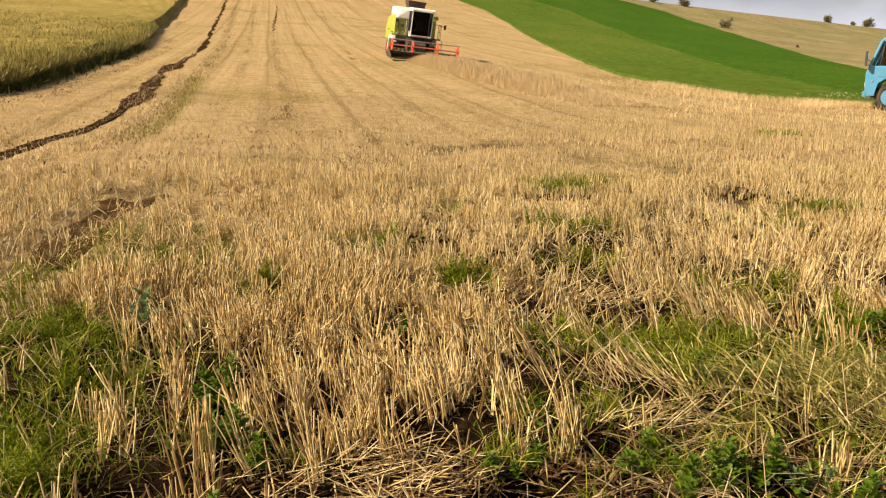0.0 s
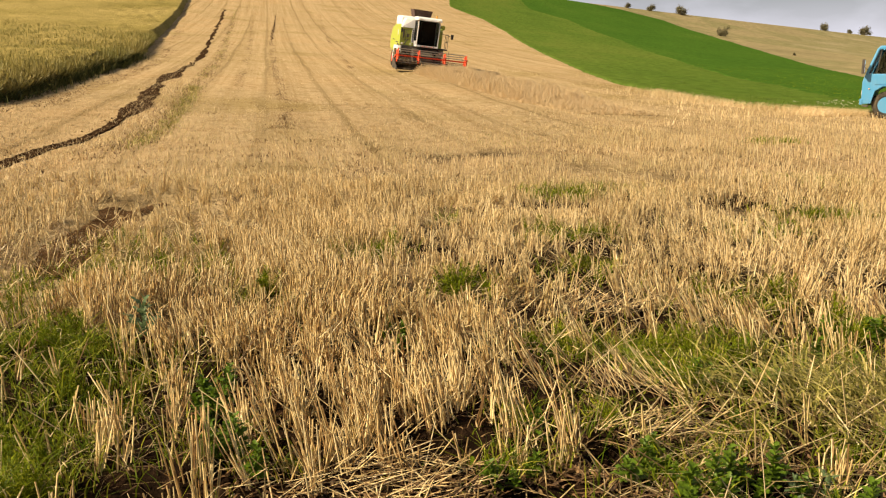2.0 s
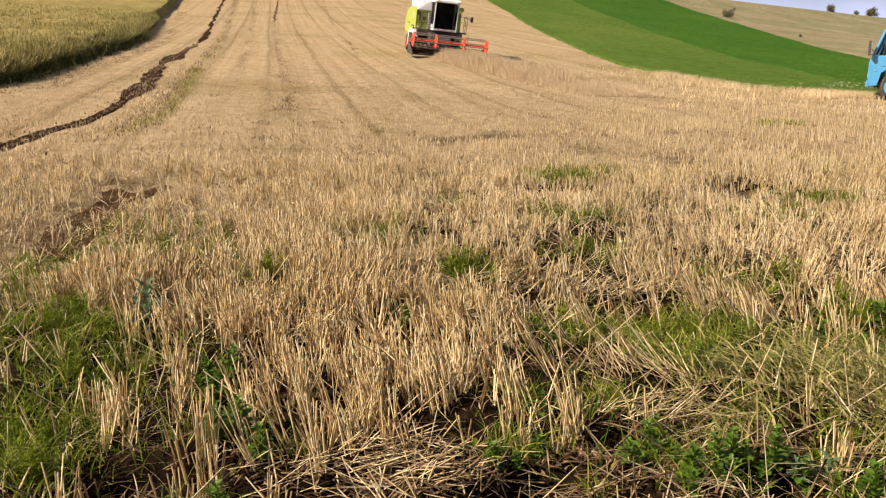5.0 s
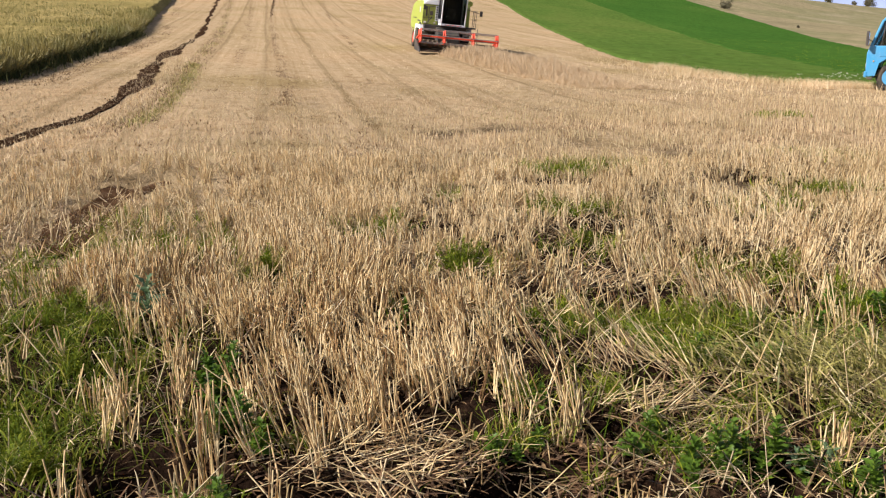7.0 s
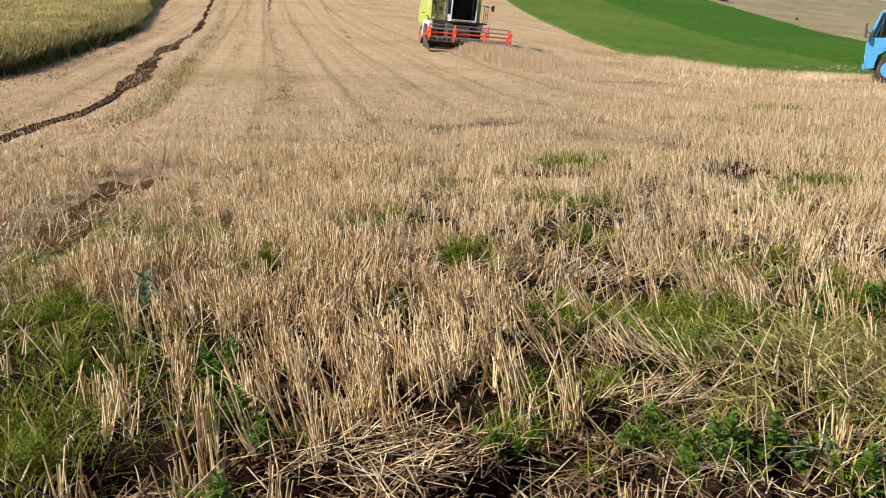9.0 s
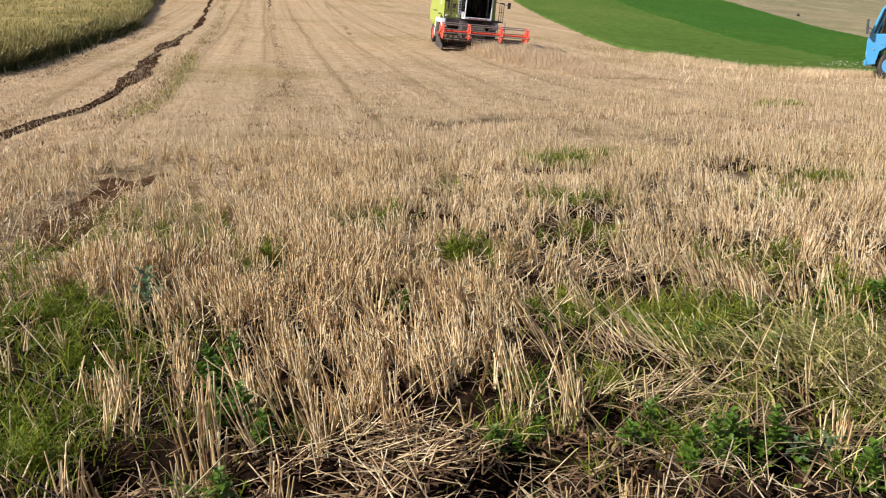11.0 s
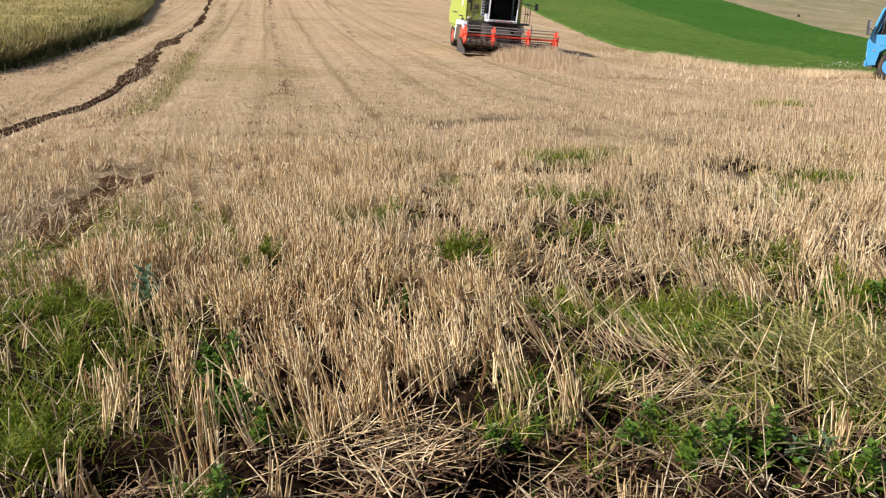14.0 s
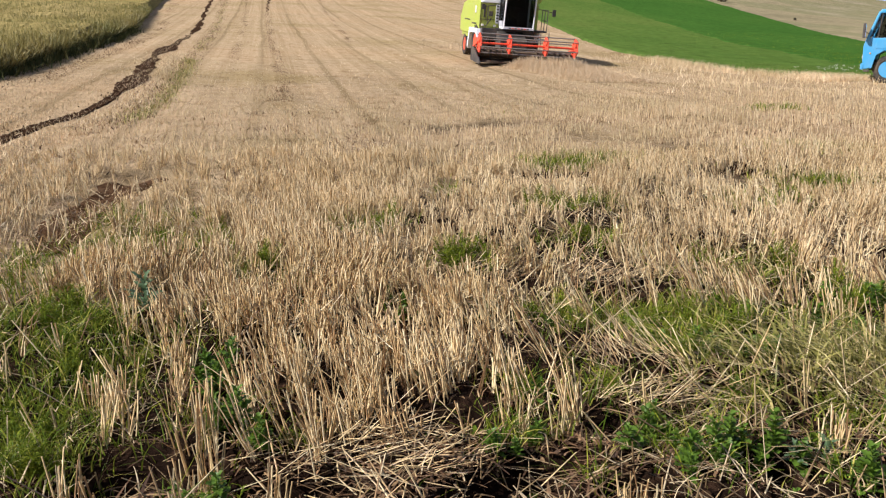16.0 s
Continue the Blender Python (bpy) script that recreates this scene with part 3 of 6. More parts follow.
def stand(x, y):
    """How well the stubble stood: thick in the middle, thin on the weedy ground to both sides and on the headland's edge."""
    y = y + 1.0 * (lattice(x, y, 0.4, 305) - 0.5) * (y > 4)
    low_right = step(x - 0.50 - 0.12 * (y - 3.3), 0.05) * step(4.95 - y, 0.15)
    low_left = step(-1.30 - 0.22 * (y - 3.5) - x, 0.08) * step(5.1 - y, 0.15)
    edge = np.interp(y, [2.55, 3.12, 3.35], [0.93, 0.88, 0.0])
    return (1 - 0.86 * low_right) * (1 - 0.72 * low_left) * (1 - edge)


def flattened(x, y):
    """Where wheels and chaff have pressed the stubble down."""
    f = np.exp(-(((x - 1.35) / 0.75) ** 2 + ((y - 3.5) / 0.45) ** 2)) + 0.35 * np.exp(-(((x - 0.05) / 0.55) ** 2 + ((y - 2.95) / 0.25) ** 2))
    f = f + 1.0 * np.exp(-(((x - hollow_line(y) - 0.15) / 0.52) ** 4)) * (np.abs(y - 8.2) < 2.7)
    f = f + 0.7 * np.exp(-(((x - 1.2) / 0.7) ** 2 + ((y - 5.7) / 0.3) ** 2))
    return np.clip(f, 0, 1)


def make_stubble():
    # clumps close by: several straws from one root, in wide rows on the thin side and a closed stand in the middle
    x, y = seed_rows(15000, 2.3, 12.5, 0.27, 0.036)
    x2, y2 = seed_rows(15000, 3.2, 12.5, 0.13, 0.03)
    closed = step(x2 + 0.92 + 0.24 * (y2 - 3.5), 0.06)
    pick = rng.random(len(x2)) < closed
    x, y = np.append(x, x2[pick]), np.append(y, y2[pick])
    patchy = np.clip(3.4 * lattice(x, y, 0.33, 81) - 1.15, 0.02, 1.2) * 0.5 + 0.5 * np.clip(3.6 * lattice(x, y, 0.85, 1399) - 1.25, np.where(x < -0.4, 0.45, 0.05), 1.2)
    patchy = np.where(y + 1.4 * (lattice(x, y, 0.45, 304) - 0.5) < 4.9, 0.88 * np.clip(3.0 * lattice(x, y, 0.17, 303) - 0.65, 0.05, 1.0), patchy * np.interp(x, [-4, -1, 0, 3], [1.25, 1.15, 0.85, 0.95]))
    keep = rng.random(len(x)) < (1 - 0.97 * pit(x, y)) * stand(x, y) * patchy * (1 - 0.85 * clearing(x, y)) * (1 - np.interp(y, [4.6, 5.4], [0.80, 1.0]) * np.minimum(1, np.where(y > 5, 2, 1) * weediness(x, y))) * (1 - 0.9 * flattened(x, y)) * np.interp(y, [2, 5, 7, 10.5, 12.5], [1.0, 0.85, 0.65, 0.6, 0.25])
    keep &= in_field(x, y)
    more_x, more_y = rng.uniform(-2.6, -0.6, 560), rng.uniform(4.5, 6.2, 560)
    apart = rng.random(560) > 0.9 * np.maximum(clearing(more_x, more_y), weediness(more_x, more_y))
    apart &= (more_y > 5.1) | (more_x > -1.72)
    more_x, more_y = more_x[apart], more_y[apart]
    x, y = np.append(x[keep], more_x), np.append(y[keep], more_y)
    per = rng.integers(2, 10, len(x))
    cx, cy = np.repeat(x, per), np.repeat(y, per)
    n = len(cx)
    # neighbours lean the same way; on the weedy ground they have been pushed over
    side = step(x - 0.45, 0.1) * step(5.4 - y, 0.3)
    pushed = np.repeat(0.30 + 0.4 * side + 0.10 * (y > 5.0), per)
    lean_dir = np.stack([lattice(cx, cy, 0.5, 301) - 0.5, lattice(cx, cy, 0.5, 302) - 0.5], 1) * pushed[:, None] + np.repeat(rng.normal(0, 0.10, (len(x), 2)) - np.stack([0.28 * side + 0.02, 0 * side], 1), per, 0)
    tall = np.repeat(0.17 + 0.15 * lattice(x, y, 0.7, 82) + rng.normal(0, 0.015, len(x)), per) * rng.uniform(0.42, 1.15, n) * np.interp(cy, [3, 4.8, 6, 12], [1.08, 1.0, 0.86, 0.80])
    bx, by = cx + rng.normal(0, 0.016, n), cy + rng.normal(0, 0.022, n)
    lean = (lean_dir + rng.normal(0, 0.075, (n, 2))) * tall[:, None] * 1.3
    wild = rng.random(n) < 0.12
    lean[wild] += rng.normal(0, 0.55, (int(wild.sum()), 2)) * tall[wild][:, None]
    tall = np.clip(tall, 0.05, 0.38)
    base = np.stack([bx, by, top(bx, by) - 0.015], 1)
    thick = rng.uniform(0.0029, 0.0054, n)
    close = by + rng.normal(0, 0.5, n) < 5.9
    tagged(stalks("stubble_near", base[close], tall[close], lean[close], thick[close], STRAW),
           "cut golden wheat stubble standing in clumped drill rows", "stubble", kind="stuff")
    tagged(stalks("stubble_beyond", base[~close], tall[~close], lean[~close], thick[~close], PALE_STRAW),
           "pale bleached wheat stubble in broken rows", "stubble", kind="stuff")
    # torn leaf ends hanging from some of the cut straws
    torn = rng.random(n) < 0.22
    m = int(torn.sum())
    tip = base[torn] + np.concatenate([lean[torn], tall[torn][:, None]], 1) * rng.uniform(0.55, 1.0, (m, 1))
    hang = rng.uniform(-0.05, 0.05, m)
    tagged(ribbons("torn_straw_leaves", tip, hang, rng.normal(0, 0.045, (m, 2)), rng.uniform(0.004, 0.009, m), OLD_STRAW, 3, 0.8, 0.15),
           "torn dry leaf ends on the cut straws", "straw", kind="stuff")
    # short broken straws and brown sheaths at the foot of the rows
    pick = rng.random(n) < np.where(cy < 5.2, 0.65, 0.22)
    m = int(pick.sum())
    low = rng.uniform(0.03, 0.12, m)
    tagged(ribbons("straw_sheaths", base[pick] + rng.normal(0, 0.02, (m, 3)) * (1, 1, 0), low, rng.normal(0, 0.5, (m, 2)) * low[:, None], rng.uniform(0.004, 0.009, m), DEAD, 2, 0.6, 0.3),
           "brown leaf sheaths and broken straw at the foot of the stubble", "straw", kind="stuff")
    # a few clumps left standing on the open edge
    for bx0, by0, m, h0 in ((0.68, 2.72, 34, 0.17), (0.75, 2.74, 26, 0.15), (1.55, 3.02, 22, 0.20), (-1.42, 2.86, 16, 0.26), (-0.92, 3.0, 22, 0.30), (-1.0, 3.16, 24, 0.32), (-0.97, 2.86, 16, 0.24), (-0.62, 2.76, 14, 0.16), (-1.62, 3.6, 16, 0.2), (0.40, 2.72, 12, 0.12)):
        b = np.stack([bx0 + rng.normal(0, 0.026, m), by0 + rng.normal(0, 0.03, m)], 1)
        hh = rng.uniform(0.6, 1.1, m) * h0
        tagged(stalks("stubble_clump", np.column_stack([b, top(b[:, 0], b[:, 1]) - 0.015]), hh, rng.normal(0, 0.10, (m, 2)) * hh[:, None], rng.uniform(0.003, 0.005, m), STRAW),
               "tuft of cut straw left on the open edge", "stubble", kind="stuff")
    # round the standing place, thinner
    x, y = rng.uniform(-9, 9, 15000), rng.uniform(-7, 7, 15000)
    keep = (np.hypot(x, y) > 0.6) & ((y < 2.2) | (np.abs(x) > 0.58 * y + 0.7))
    x, y = x[keep], y[keep]
    tall = rng.uniform(0.08, 0.24, len(x))
    tagged(stalks("stubble_around", np.stack([x, y, top(x, y) - 0.015], 1), tall, rng.normal(0, 0.15, (len(x), 2)) * tall[:, None], rng.uniform(0.003, 0.005, len(x)), STRAW),
           "thinner cut wheat stubble at the field edge", "stubble", kind="stuff")
    pick = rng.random(len(x)) < 0.3 * lattice(x, y, 1.1, 361) + 0.1
    x, y = x[pick] + rng.normal(0, 0.1, int(pick.sum())), y[pick]
    h = rng.uniform(0.05, 0.18, len(x))
    apart = np.abs(x) > 0.58 * y + 0.7
    tagged(ribbons("edge_grass", np.stack([x, y, top(x, y) - 0.01], 1)[apart], h[apart], (rng.normal(0, 0.5, (len(x), 2)) * h[:, None])[apart], rng.uniform(0.004, 0.009, len(x))[apart], GRASS, 3, 0.7),
           "thin green grass along the field edge", "grass", kind="stuff")
    # middle distance
    x, y = seed_rows(76000, 10.5, 32, 0.17, 0.03)
    right = np.clip((x - 1) / 6, 0, 1)
    keep = in_field(x, y) & (rng.random(len(x)) < np.clip(1.9 * lattice(x, y, 0.8, 83) - 0.25, 0.04, 1) * (1 - 0.6 * weediness(x, y)) * (1 - 0.9 * flattened(x, y))
                             * np.interp(y - 5 * right, [10.5, 12.5, 15, 25], [0.5, 1.0, 0.75, 0.05]))
    x, y = x[keep], y[keep]
    n = len(x)
    tall = (0.07 + 0.13 * lattice(x, y, 1.4, 84)) * rng.uniform(0.6, 1.15, n) * np.interp(x, [-4, 6], [0.8, 1.3]) * np.interp(y - 0.8 * x, [12, 22], [1.1, 0.55])
    tagged(stalks("stubble_middle", np.stack([x, y, top(x, y) - 0.01], 1), tall, rng.normal(0, 0.16, (n, 2)) * tall[:, None], rng.uniform(0.004, 0.0085, n), FAR_STRAW),
           "pale cut wheat stubble over the middle of the field", "stubble", kind="stuff")
    # brown clumps of trash and turned earth among it
    spot = scatter(420, 5.2, 19)
    cx, cy = np.repeat(spot[0], 26), np.repeat(spot[1], 26)
    x, y = cx + rng.normal(0, 0.10, len(cx)) * np.interp(cy, [8, 26], [0.9, 1.6]), cy + rng.normal(0, 0.07, len(cx)) * np.interp(cy, [8, 12, 19], [1, 3, 5])
    keep = in_field(x, y) & ((cx > -0.8) | (cy > 9)) & (lattice(cx, cy, 1.7, 311) > 0.45) & (rng.random(len(x)) < np.interp(cy, [9, 13], [0.8, 0.4]))
    x, y = x[keep], y[keep]
    n = len(x)
    h = rng.uniform(0.02, 0.10, n)
    tagged(ribbons("brown_trash_clumps", np.stack([x, y, top(x, y)], 1), h, rng.normal(0, 0.7, (n, 2)) * h[:, None], rng.uniform(0.010, 0.024, n), DEAD, 2, 0.5, 0.4),
           "dark brown clumps of trash between the stubble", "leaf litter", kind="stuff")
    # farther off
    x, y = seed_rows(90000, 24, 62, 0.2, 0.05)
    right = np.clip((x - 2) / 8, 0, 1) * np.clip((44 - y) / 10, 0, 1)
    keep = in_field(x, y, 0.55) & (rng.random(len(x)) < (0.05 + 0.55 * lattice(x, y, 1.1, 85)) * (0.12 + 1.2 * right) * np.interp(y, [24, 30], [0.4, 1]))
    x, y = x[keep], y[keep]
    n = len(x)
    tall = (0.05 + 0.12 * lattice(x, y, 2.0, 86)) * rng.uniform(0.6, 1.2, n) * (0.65 + 0.8 * np.clip((x - 2) / 8, 0, 1))
    v, f = ribbon_arrays(np.stack([x, y, hill(x, y) - 0.01 + 0.14 * (lattice(x, y, 2.3, 6) - 0.5) * np.clip((60 - y) / 40, 0, 1)], 1), tall,
                         rng.normal(0, 0.3, (n, 2)) * tall[:, None], rng.uniform(0.008, 0.02, n), 1, 0.0, 0.5)
    tagged(mesh_object("stubble_far", v, f, [FAR_STRAW]), "pale cut stubble far up the field", "stubble", kind="stuff")


def make_lying_straw():
    x, y = scatter(30000, 2.3, 11)
    press = flattened(x, y)
    keep = in_field(x, y, 0.25) & (rng.random(len(x)) < 0.04 + 0.32 * lattice(x, y, 0.6, 91) * np.interp(y, [2.4, 3.2, 3.6, 6], [1.9, 1.5, 0.7, 1.2]) + 0.12 * press + 0.20 * (1 - stand(x, y)) * (x > 0.35)) & (rng.random(len(x)) > 0.85 * shade_or_bare(x, y))
    x, y = x[keep], y[keep]
    n = len(x)
    length = rng.uniform(0.05, 0.28, n) * (1 + 0.2 * flattened(x, y))
    az = rng.random(n) * 6.283
    rise = rng.normal(0.03, 0.06, n) * (1 + flattened(x, y))
    lean = np.stack([np.cos(az), np.sin(az)], 1) * length[:, None]
    base = np.stack([x, y, top(x, y) + rng.uniform(0.005, 0.05, n)], 1)
    tagged(stalks("lying_straw_near", base, rise, lean, rng.uniform(0.0024, 0.0048, n), OLD_STRAW, 0.9), "loose broken straw lying between the stubble", "straw", kind="stuff")
    x, y = scatter(30000, 11, 30)
    keep = in_field(x, y) & (rng.random(len(x)) < 0.15 + 0.6 * lattice(x, y, 1.2, 92))
    x, y = x[keep], y[keep]
    n = len(x)
    length, az = rng.uniform(0.10, 0.40, n), rng.random(n) * 6.283
    tagged(stalks("lying_straw_middle", np.stack([x, y, top(x, y) + rng.uniform(0.01, 0.06, n)], 1), rng.normal(0.01, 0.05, n),
                  np.stack([np.cos(az), np.sin(az)], 1) * length[:, None], rng.uniform(0.003, 0.006, n), OLD_STRAW, 0.9), "loose straw over the middle of the field", "straw", kind="stuff")
    # short broken pieces caught on top of the standing straw
    x, y = scatter(9000, 3.5, 9.5)
    keep = (rng.random(len(x)) < np.clip(2.6 * lattice(x, y, 0.45, 351) - 0.8, 0.03, 1) * stand(x, y) * np.interp(y, [3.5, 4.6, 7.5, 9.5], [0.25, 0.9, 0.9, 0.4])) & in_field(x, y) & (rng.random(len(x)) > 0.9 * pit(x, y))
    x, y = x[keep], y[keep]
    n = len(x)
    length, az = rng.uniform(0.05, 0.20, n), rng.random(n) * 6.283
    tagged(stalks("broken_straw", np.stack([x, y, top(x, y) + rng.uniform(0.04, 0.17, n)], 1), rng.normal(0.01, 0.05, n),
                  np.stack([np.cos(az), np.sin(az)], 1) * length[:, None], rng.uniform(0.0028, 0.0052, n), STRAW, 0.9), "short broken straw caught on top of the stubble", "straw", kind="stuff")
    # thin dry leaf blades hanging from the straws
    x, y = seed_rows(16000, 2.3, 9, 0.15, 0.03)
    keep = rng.random(len(x)) < 0.2 + 0.7 * lattice(x, y, 0.5, 93) + 0.5 * (y < 3.3)
    keep &= rng.random(len(x)) > 0.9 * shade_or_bare(x, y)
    x, y = x[keep], y[keep]
    n = len(x)
    h = rng.uniform(0.05, 0.20, n)
    tagged(ribbons("dry_leaf_blades", np.stack([x, y, top(x, y) + 0.02], 1), h, rng.normal(0, 0.8, (n, 2)) * h[:, None], rng.uniform(0.003, 0.007, n), OLD_STRAW, 4, 1.2, 0.15),
           "thin curled dry leaf blades among the stubble", "straw", kind="stuff")


def make_tracks():
    """Weeds and brown trash in the old wheel tracks up the field, and straw fallen into the rut."""
    def row(name, line, y0, y1, n, spread, h, mat, label, category, wide):
        y = y0 + (y1 - y0) * rng.random(n) ** 1.2
        keep = rng.random(n) < np.clip(2.2 * lattice(y, y * 0, 2.6, n) - 0.35, 0.05, 1)
        y = y[keep]
        m = len(y)
        x = line(y) + rng.normal(0, spread, m) + 0.25 * (lattice(y, y * 0, 4.0, n + 1) - 0.5)
        tall = rng.uniform(0.4, 1.2, m) * h
        tagged(ribbons(name, np.stack([x, y, top(x, y) - 0.01], 1), tall, rng.normal(0, 0.4, (m, 2)) * tall[:, None], rng.uniform(0.5, 1.3, m) * wide, mat, 2, 0.5, 0.3),
               label, category, kind="stuff")
    row("weedy_track", weed_track, 16, 140, 2600, 0.18, 0.13, PALE_GRASS, "dull green weeds in an old wheel track", "grass", 0.016)
    row("brown_trash_in_track", weed_track, 15, 130, 6500, 0.25, 0.09, DEAD, "brown trash beside the weedy track", "leaf litter", 0.02)
    row("brown_wheel_track", track_mid, 21, 140, 6500, 0.15, 0.05, DEAD, "brown pressed straw in a wheel track", "leaf litter", 0.025)
    row("faint_wheel_track", track_left, 25, 140, 4800, 0.14, 0.05, DEAD, "brown pressed straw in a faint wheel track", "leaf litter", 0.022)
    row("curving_wheel_track", track_right, 50, 150, 5200, 0.14, 0.05, DEAD, "brown pressed straw in a curving wheel track", "leaf litter", 0.025)
    row("wheat_side_trash", lambda y: wheat_edge(y) + 1.7, 14, 90, 5200, 0.28, 0.07, DEAD, "dark trash and clods along the wheat", "leaf litter", 0.025)
    row("straw_over_hollow", lambda y: hollow_line(y) + 0.1, 6.4, 10.6, 380, 0.34, 0.16, STRAW, "straw leaning over the bare hollow", "straw", 0.008)
    row("straw_over_rut", rut_line, 10, RUT_BREAK, 4200, 0.33, 0.11, FAR_STRAW, "straw leaning over the sides of the rut", "straw", 0.012)
    row("regrowth_patch", lambda y: 1.4 + 0 * y, 19, 23, 500, 0.5, 0.08, PALE_GRASS, "faint green regrowth in the stubble", "grass", 0.012)


def make_grass():
    px, py, pr = [], [], []
    for wx, wy, r, kind in WEEDS:
        m = int({"grass": 620, "feather": 420, "broad": 200, "thistle": 60}[kind] * min(r / 0.3, 2.2) ** 1.6)
        px.append(wx + rng.normal(0, r * 0.75, m))
        py.append(wy + rng.normal(0, r * 0.75, m))
    x, y = np.concatenate(px), np.concatenate(py)
    keep = rng.random(len(x)) < np.clip(3.2 * lattice(x, y, 0.13, 321) - 0.9, 0.04, 1) * (1 - 0.9 * pit(x, y))
    x, y = x[keep], y[keep]
    n = len(x)
    h = rng.uniform(0.05, 0.23, n) * np.interp(y, [3, 20], [1, 1.2])
    tagged(ribbons("green_grass_tufts", np.stack([x, y, top(x, y) - 0.01], 1), h, rng.normal(0, 0.5, (n, 2)) * h[:, None], rng.uniform(0.003, 0.010, n) * np.interp(y, [3, 20], [1, 2.5]), GRASS, 4, 0.7),
           "fresh green grass growing through the stubble", "grass", kind="stuff")
    # thin regrowth everywhere, denser on the weedy side nearest the eye
    x, y = scatter(11000, 2.3, 13)
    keep = rng.random(len(x)) < np.clip(0.34 + 0.5 * (1 - stand(x, y)) + 0.9 * (0.55 - lattice(x, y, 0.36, 81)) + 0.5 * (lattice(x, y, 0.9, 95) - 0.5), 0, 1) * np.interp(y, [2.5, 5, 13], [1.1, 0.8, 0.3]) * (1 - 0.95 * shade_or_bare(x, y)) * in_field(x, y)
    x, y = x[keep], y[keep]
    n = len(x)
    h = rng.uniform(0.04, 0.17, n)
    tagged(ribbons("regrowth_grass", np.stack([x, y, top(x, y) - 0.01], 1), h, rng.normal(0, 0.6, (n, 2)) * h[:, None], rng.uniform(0.003, 0.007, n), GRASS, 3, 0.7),
           "sparse green regrowth between the stubble rows", "grass", kind="stuff")
    # pale grass pressed flat beside the weeds
    x = 2.0 + rng.normal(0, 0.42, 1100)
    y = 3.85 + rng.normal(0, 0.30, 1100)
    h = rng.uniform(0.08, 0.30, 1100)
    lean = np.stack([rng.normal(-0.15, 0.13, 1100), rng.normal(0.0, 0.12, 1100)], 1)
    tagged(ribbons("pressed_pale_grass", np.stack([x, y, top(x, y) + 0.05], 1), h, lean, rng.uniform(0.006, 0.017, 1100), PALE_GRASS, 4, 0.9),
           "pale half-dry grass pressed over", "grass", kind="stuff")
    # yellowing low grass by the hollow and between the left rows
    x = np.concatenate([rng.normal(-2.35, 0.33, 1500), rng.normal(-1.35, 0.25, 500), rng.normal(2.2, 0.35, 500)])
    y = np.concatenate([rng.normal(6.6, 0.36, 1500), rng.normal(5.8, 0.25, 500), rng.normal(5.8, 0.3, 500)])
    h = rng.uniform(0.05, 0.17, 2500)
    tagged(ribbons("yellowing_grass", np.stack([x, y, top(x, y) - 0.01], 1), h, rng.normal(0, 0.6, (2500, 2)) * h[:, None], rng.uniform(0.006, 0.013, 2500), PALE_GRASS, 3, 0.7),
           "low yellowing grass between the stubble", "grass", kind="stuff")


def make_long_grass():
    """Longer grass in the weedy corner, and brown dead leaves on the bare earth."""
    px, py = [], []
    for cx, cy, r, m in ((-1.80, 3.35, 0.28, 260), (-2.05, 4.1, 0.35, 280), (-1.55, 4.5, 0.2, 160), (-0.95, 3.25, 0.15, 120), (0.33, 3.25, 0.10, 130), (0.38, 3.70, 0.06, 120), (1.2, 4.55, 0.2, 200), (1.4, 4.25, 0.18, 170), (0.9, 4.75, 0.2, 130), (2.15, 4.0, 0.3, 150), (-2.35, 4.6, 0.22, 320), (-2.0, 4.5, 0.2, 200), (-1.72, 3.05, 0.2, 260), (1.0, 3.1, 0.22, 200), (2.3, 4.6, 0.3, 200)):
        px.append(cx + rng.normal(0, r, m))
        py.append(cy + rng.normal(0, r * 0.7, m))
    x, y = np.concatenate(px), np.concatenate(py)
    n = len(x)
    h = rng.uniform(0.10, 0.27, n)
    tagged(ribbons("long_green_grass", np.stack([x, y, top(x, y) - 0.01], 1), h, rng.normal(0, 0.5, (n, 2)) * h[:, None], rng.uniform(0.004, 0.009, n), GRASS, 5, 0.8),
           "long arching green grass among the weeds", "grass", kind="stuff")
    n = 3600
    x = np.concatenate([rng.normal(0.55, 0.5, 1500), rng.normal(-0.6, 0.7, 1200), rng.normal(1.2, 0.5, 900)])
    y = np.concatenate([rng.normal(3.1, 0.25, 1500), rng.normal(2.85, 0.2, 1200), rng.normal(3.6, 0.4, 900)])
    y = np.maximum(y, 2.4)
    h = rng.uniform(0.01, 0.05, n)
    tagged(ribbons("dead_brown_leaves", np.stack([x, y, top(x, y) + 0.005], 1), h, rng.normal(0, 0.06, (n, 2)), rng.uniform(0.008, 0.022, n), DEAD, 4, 1.4, 0.2),
           "curled dead brown leaves on the bare earth", "leaf litter", kind="stuff")


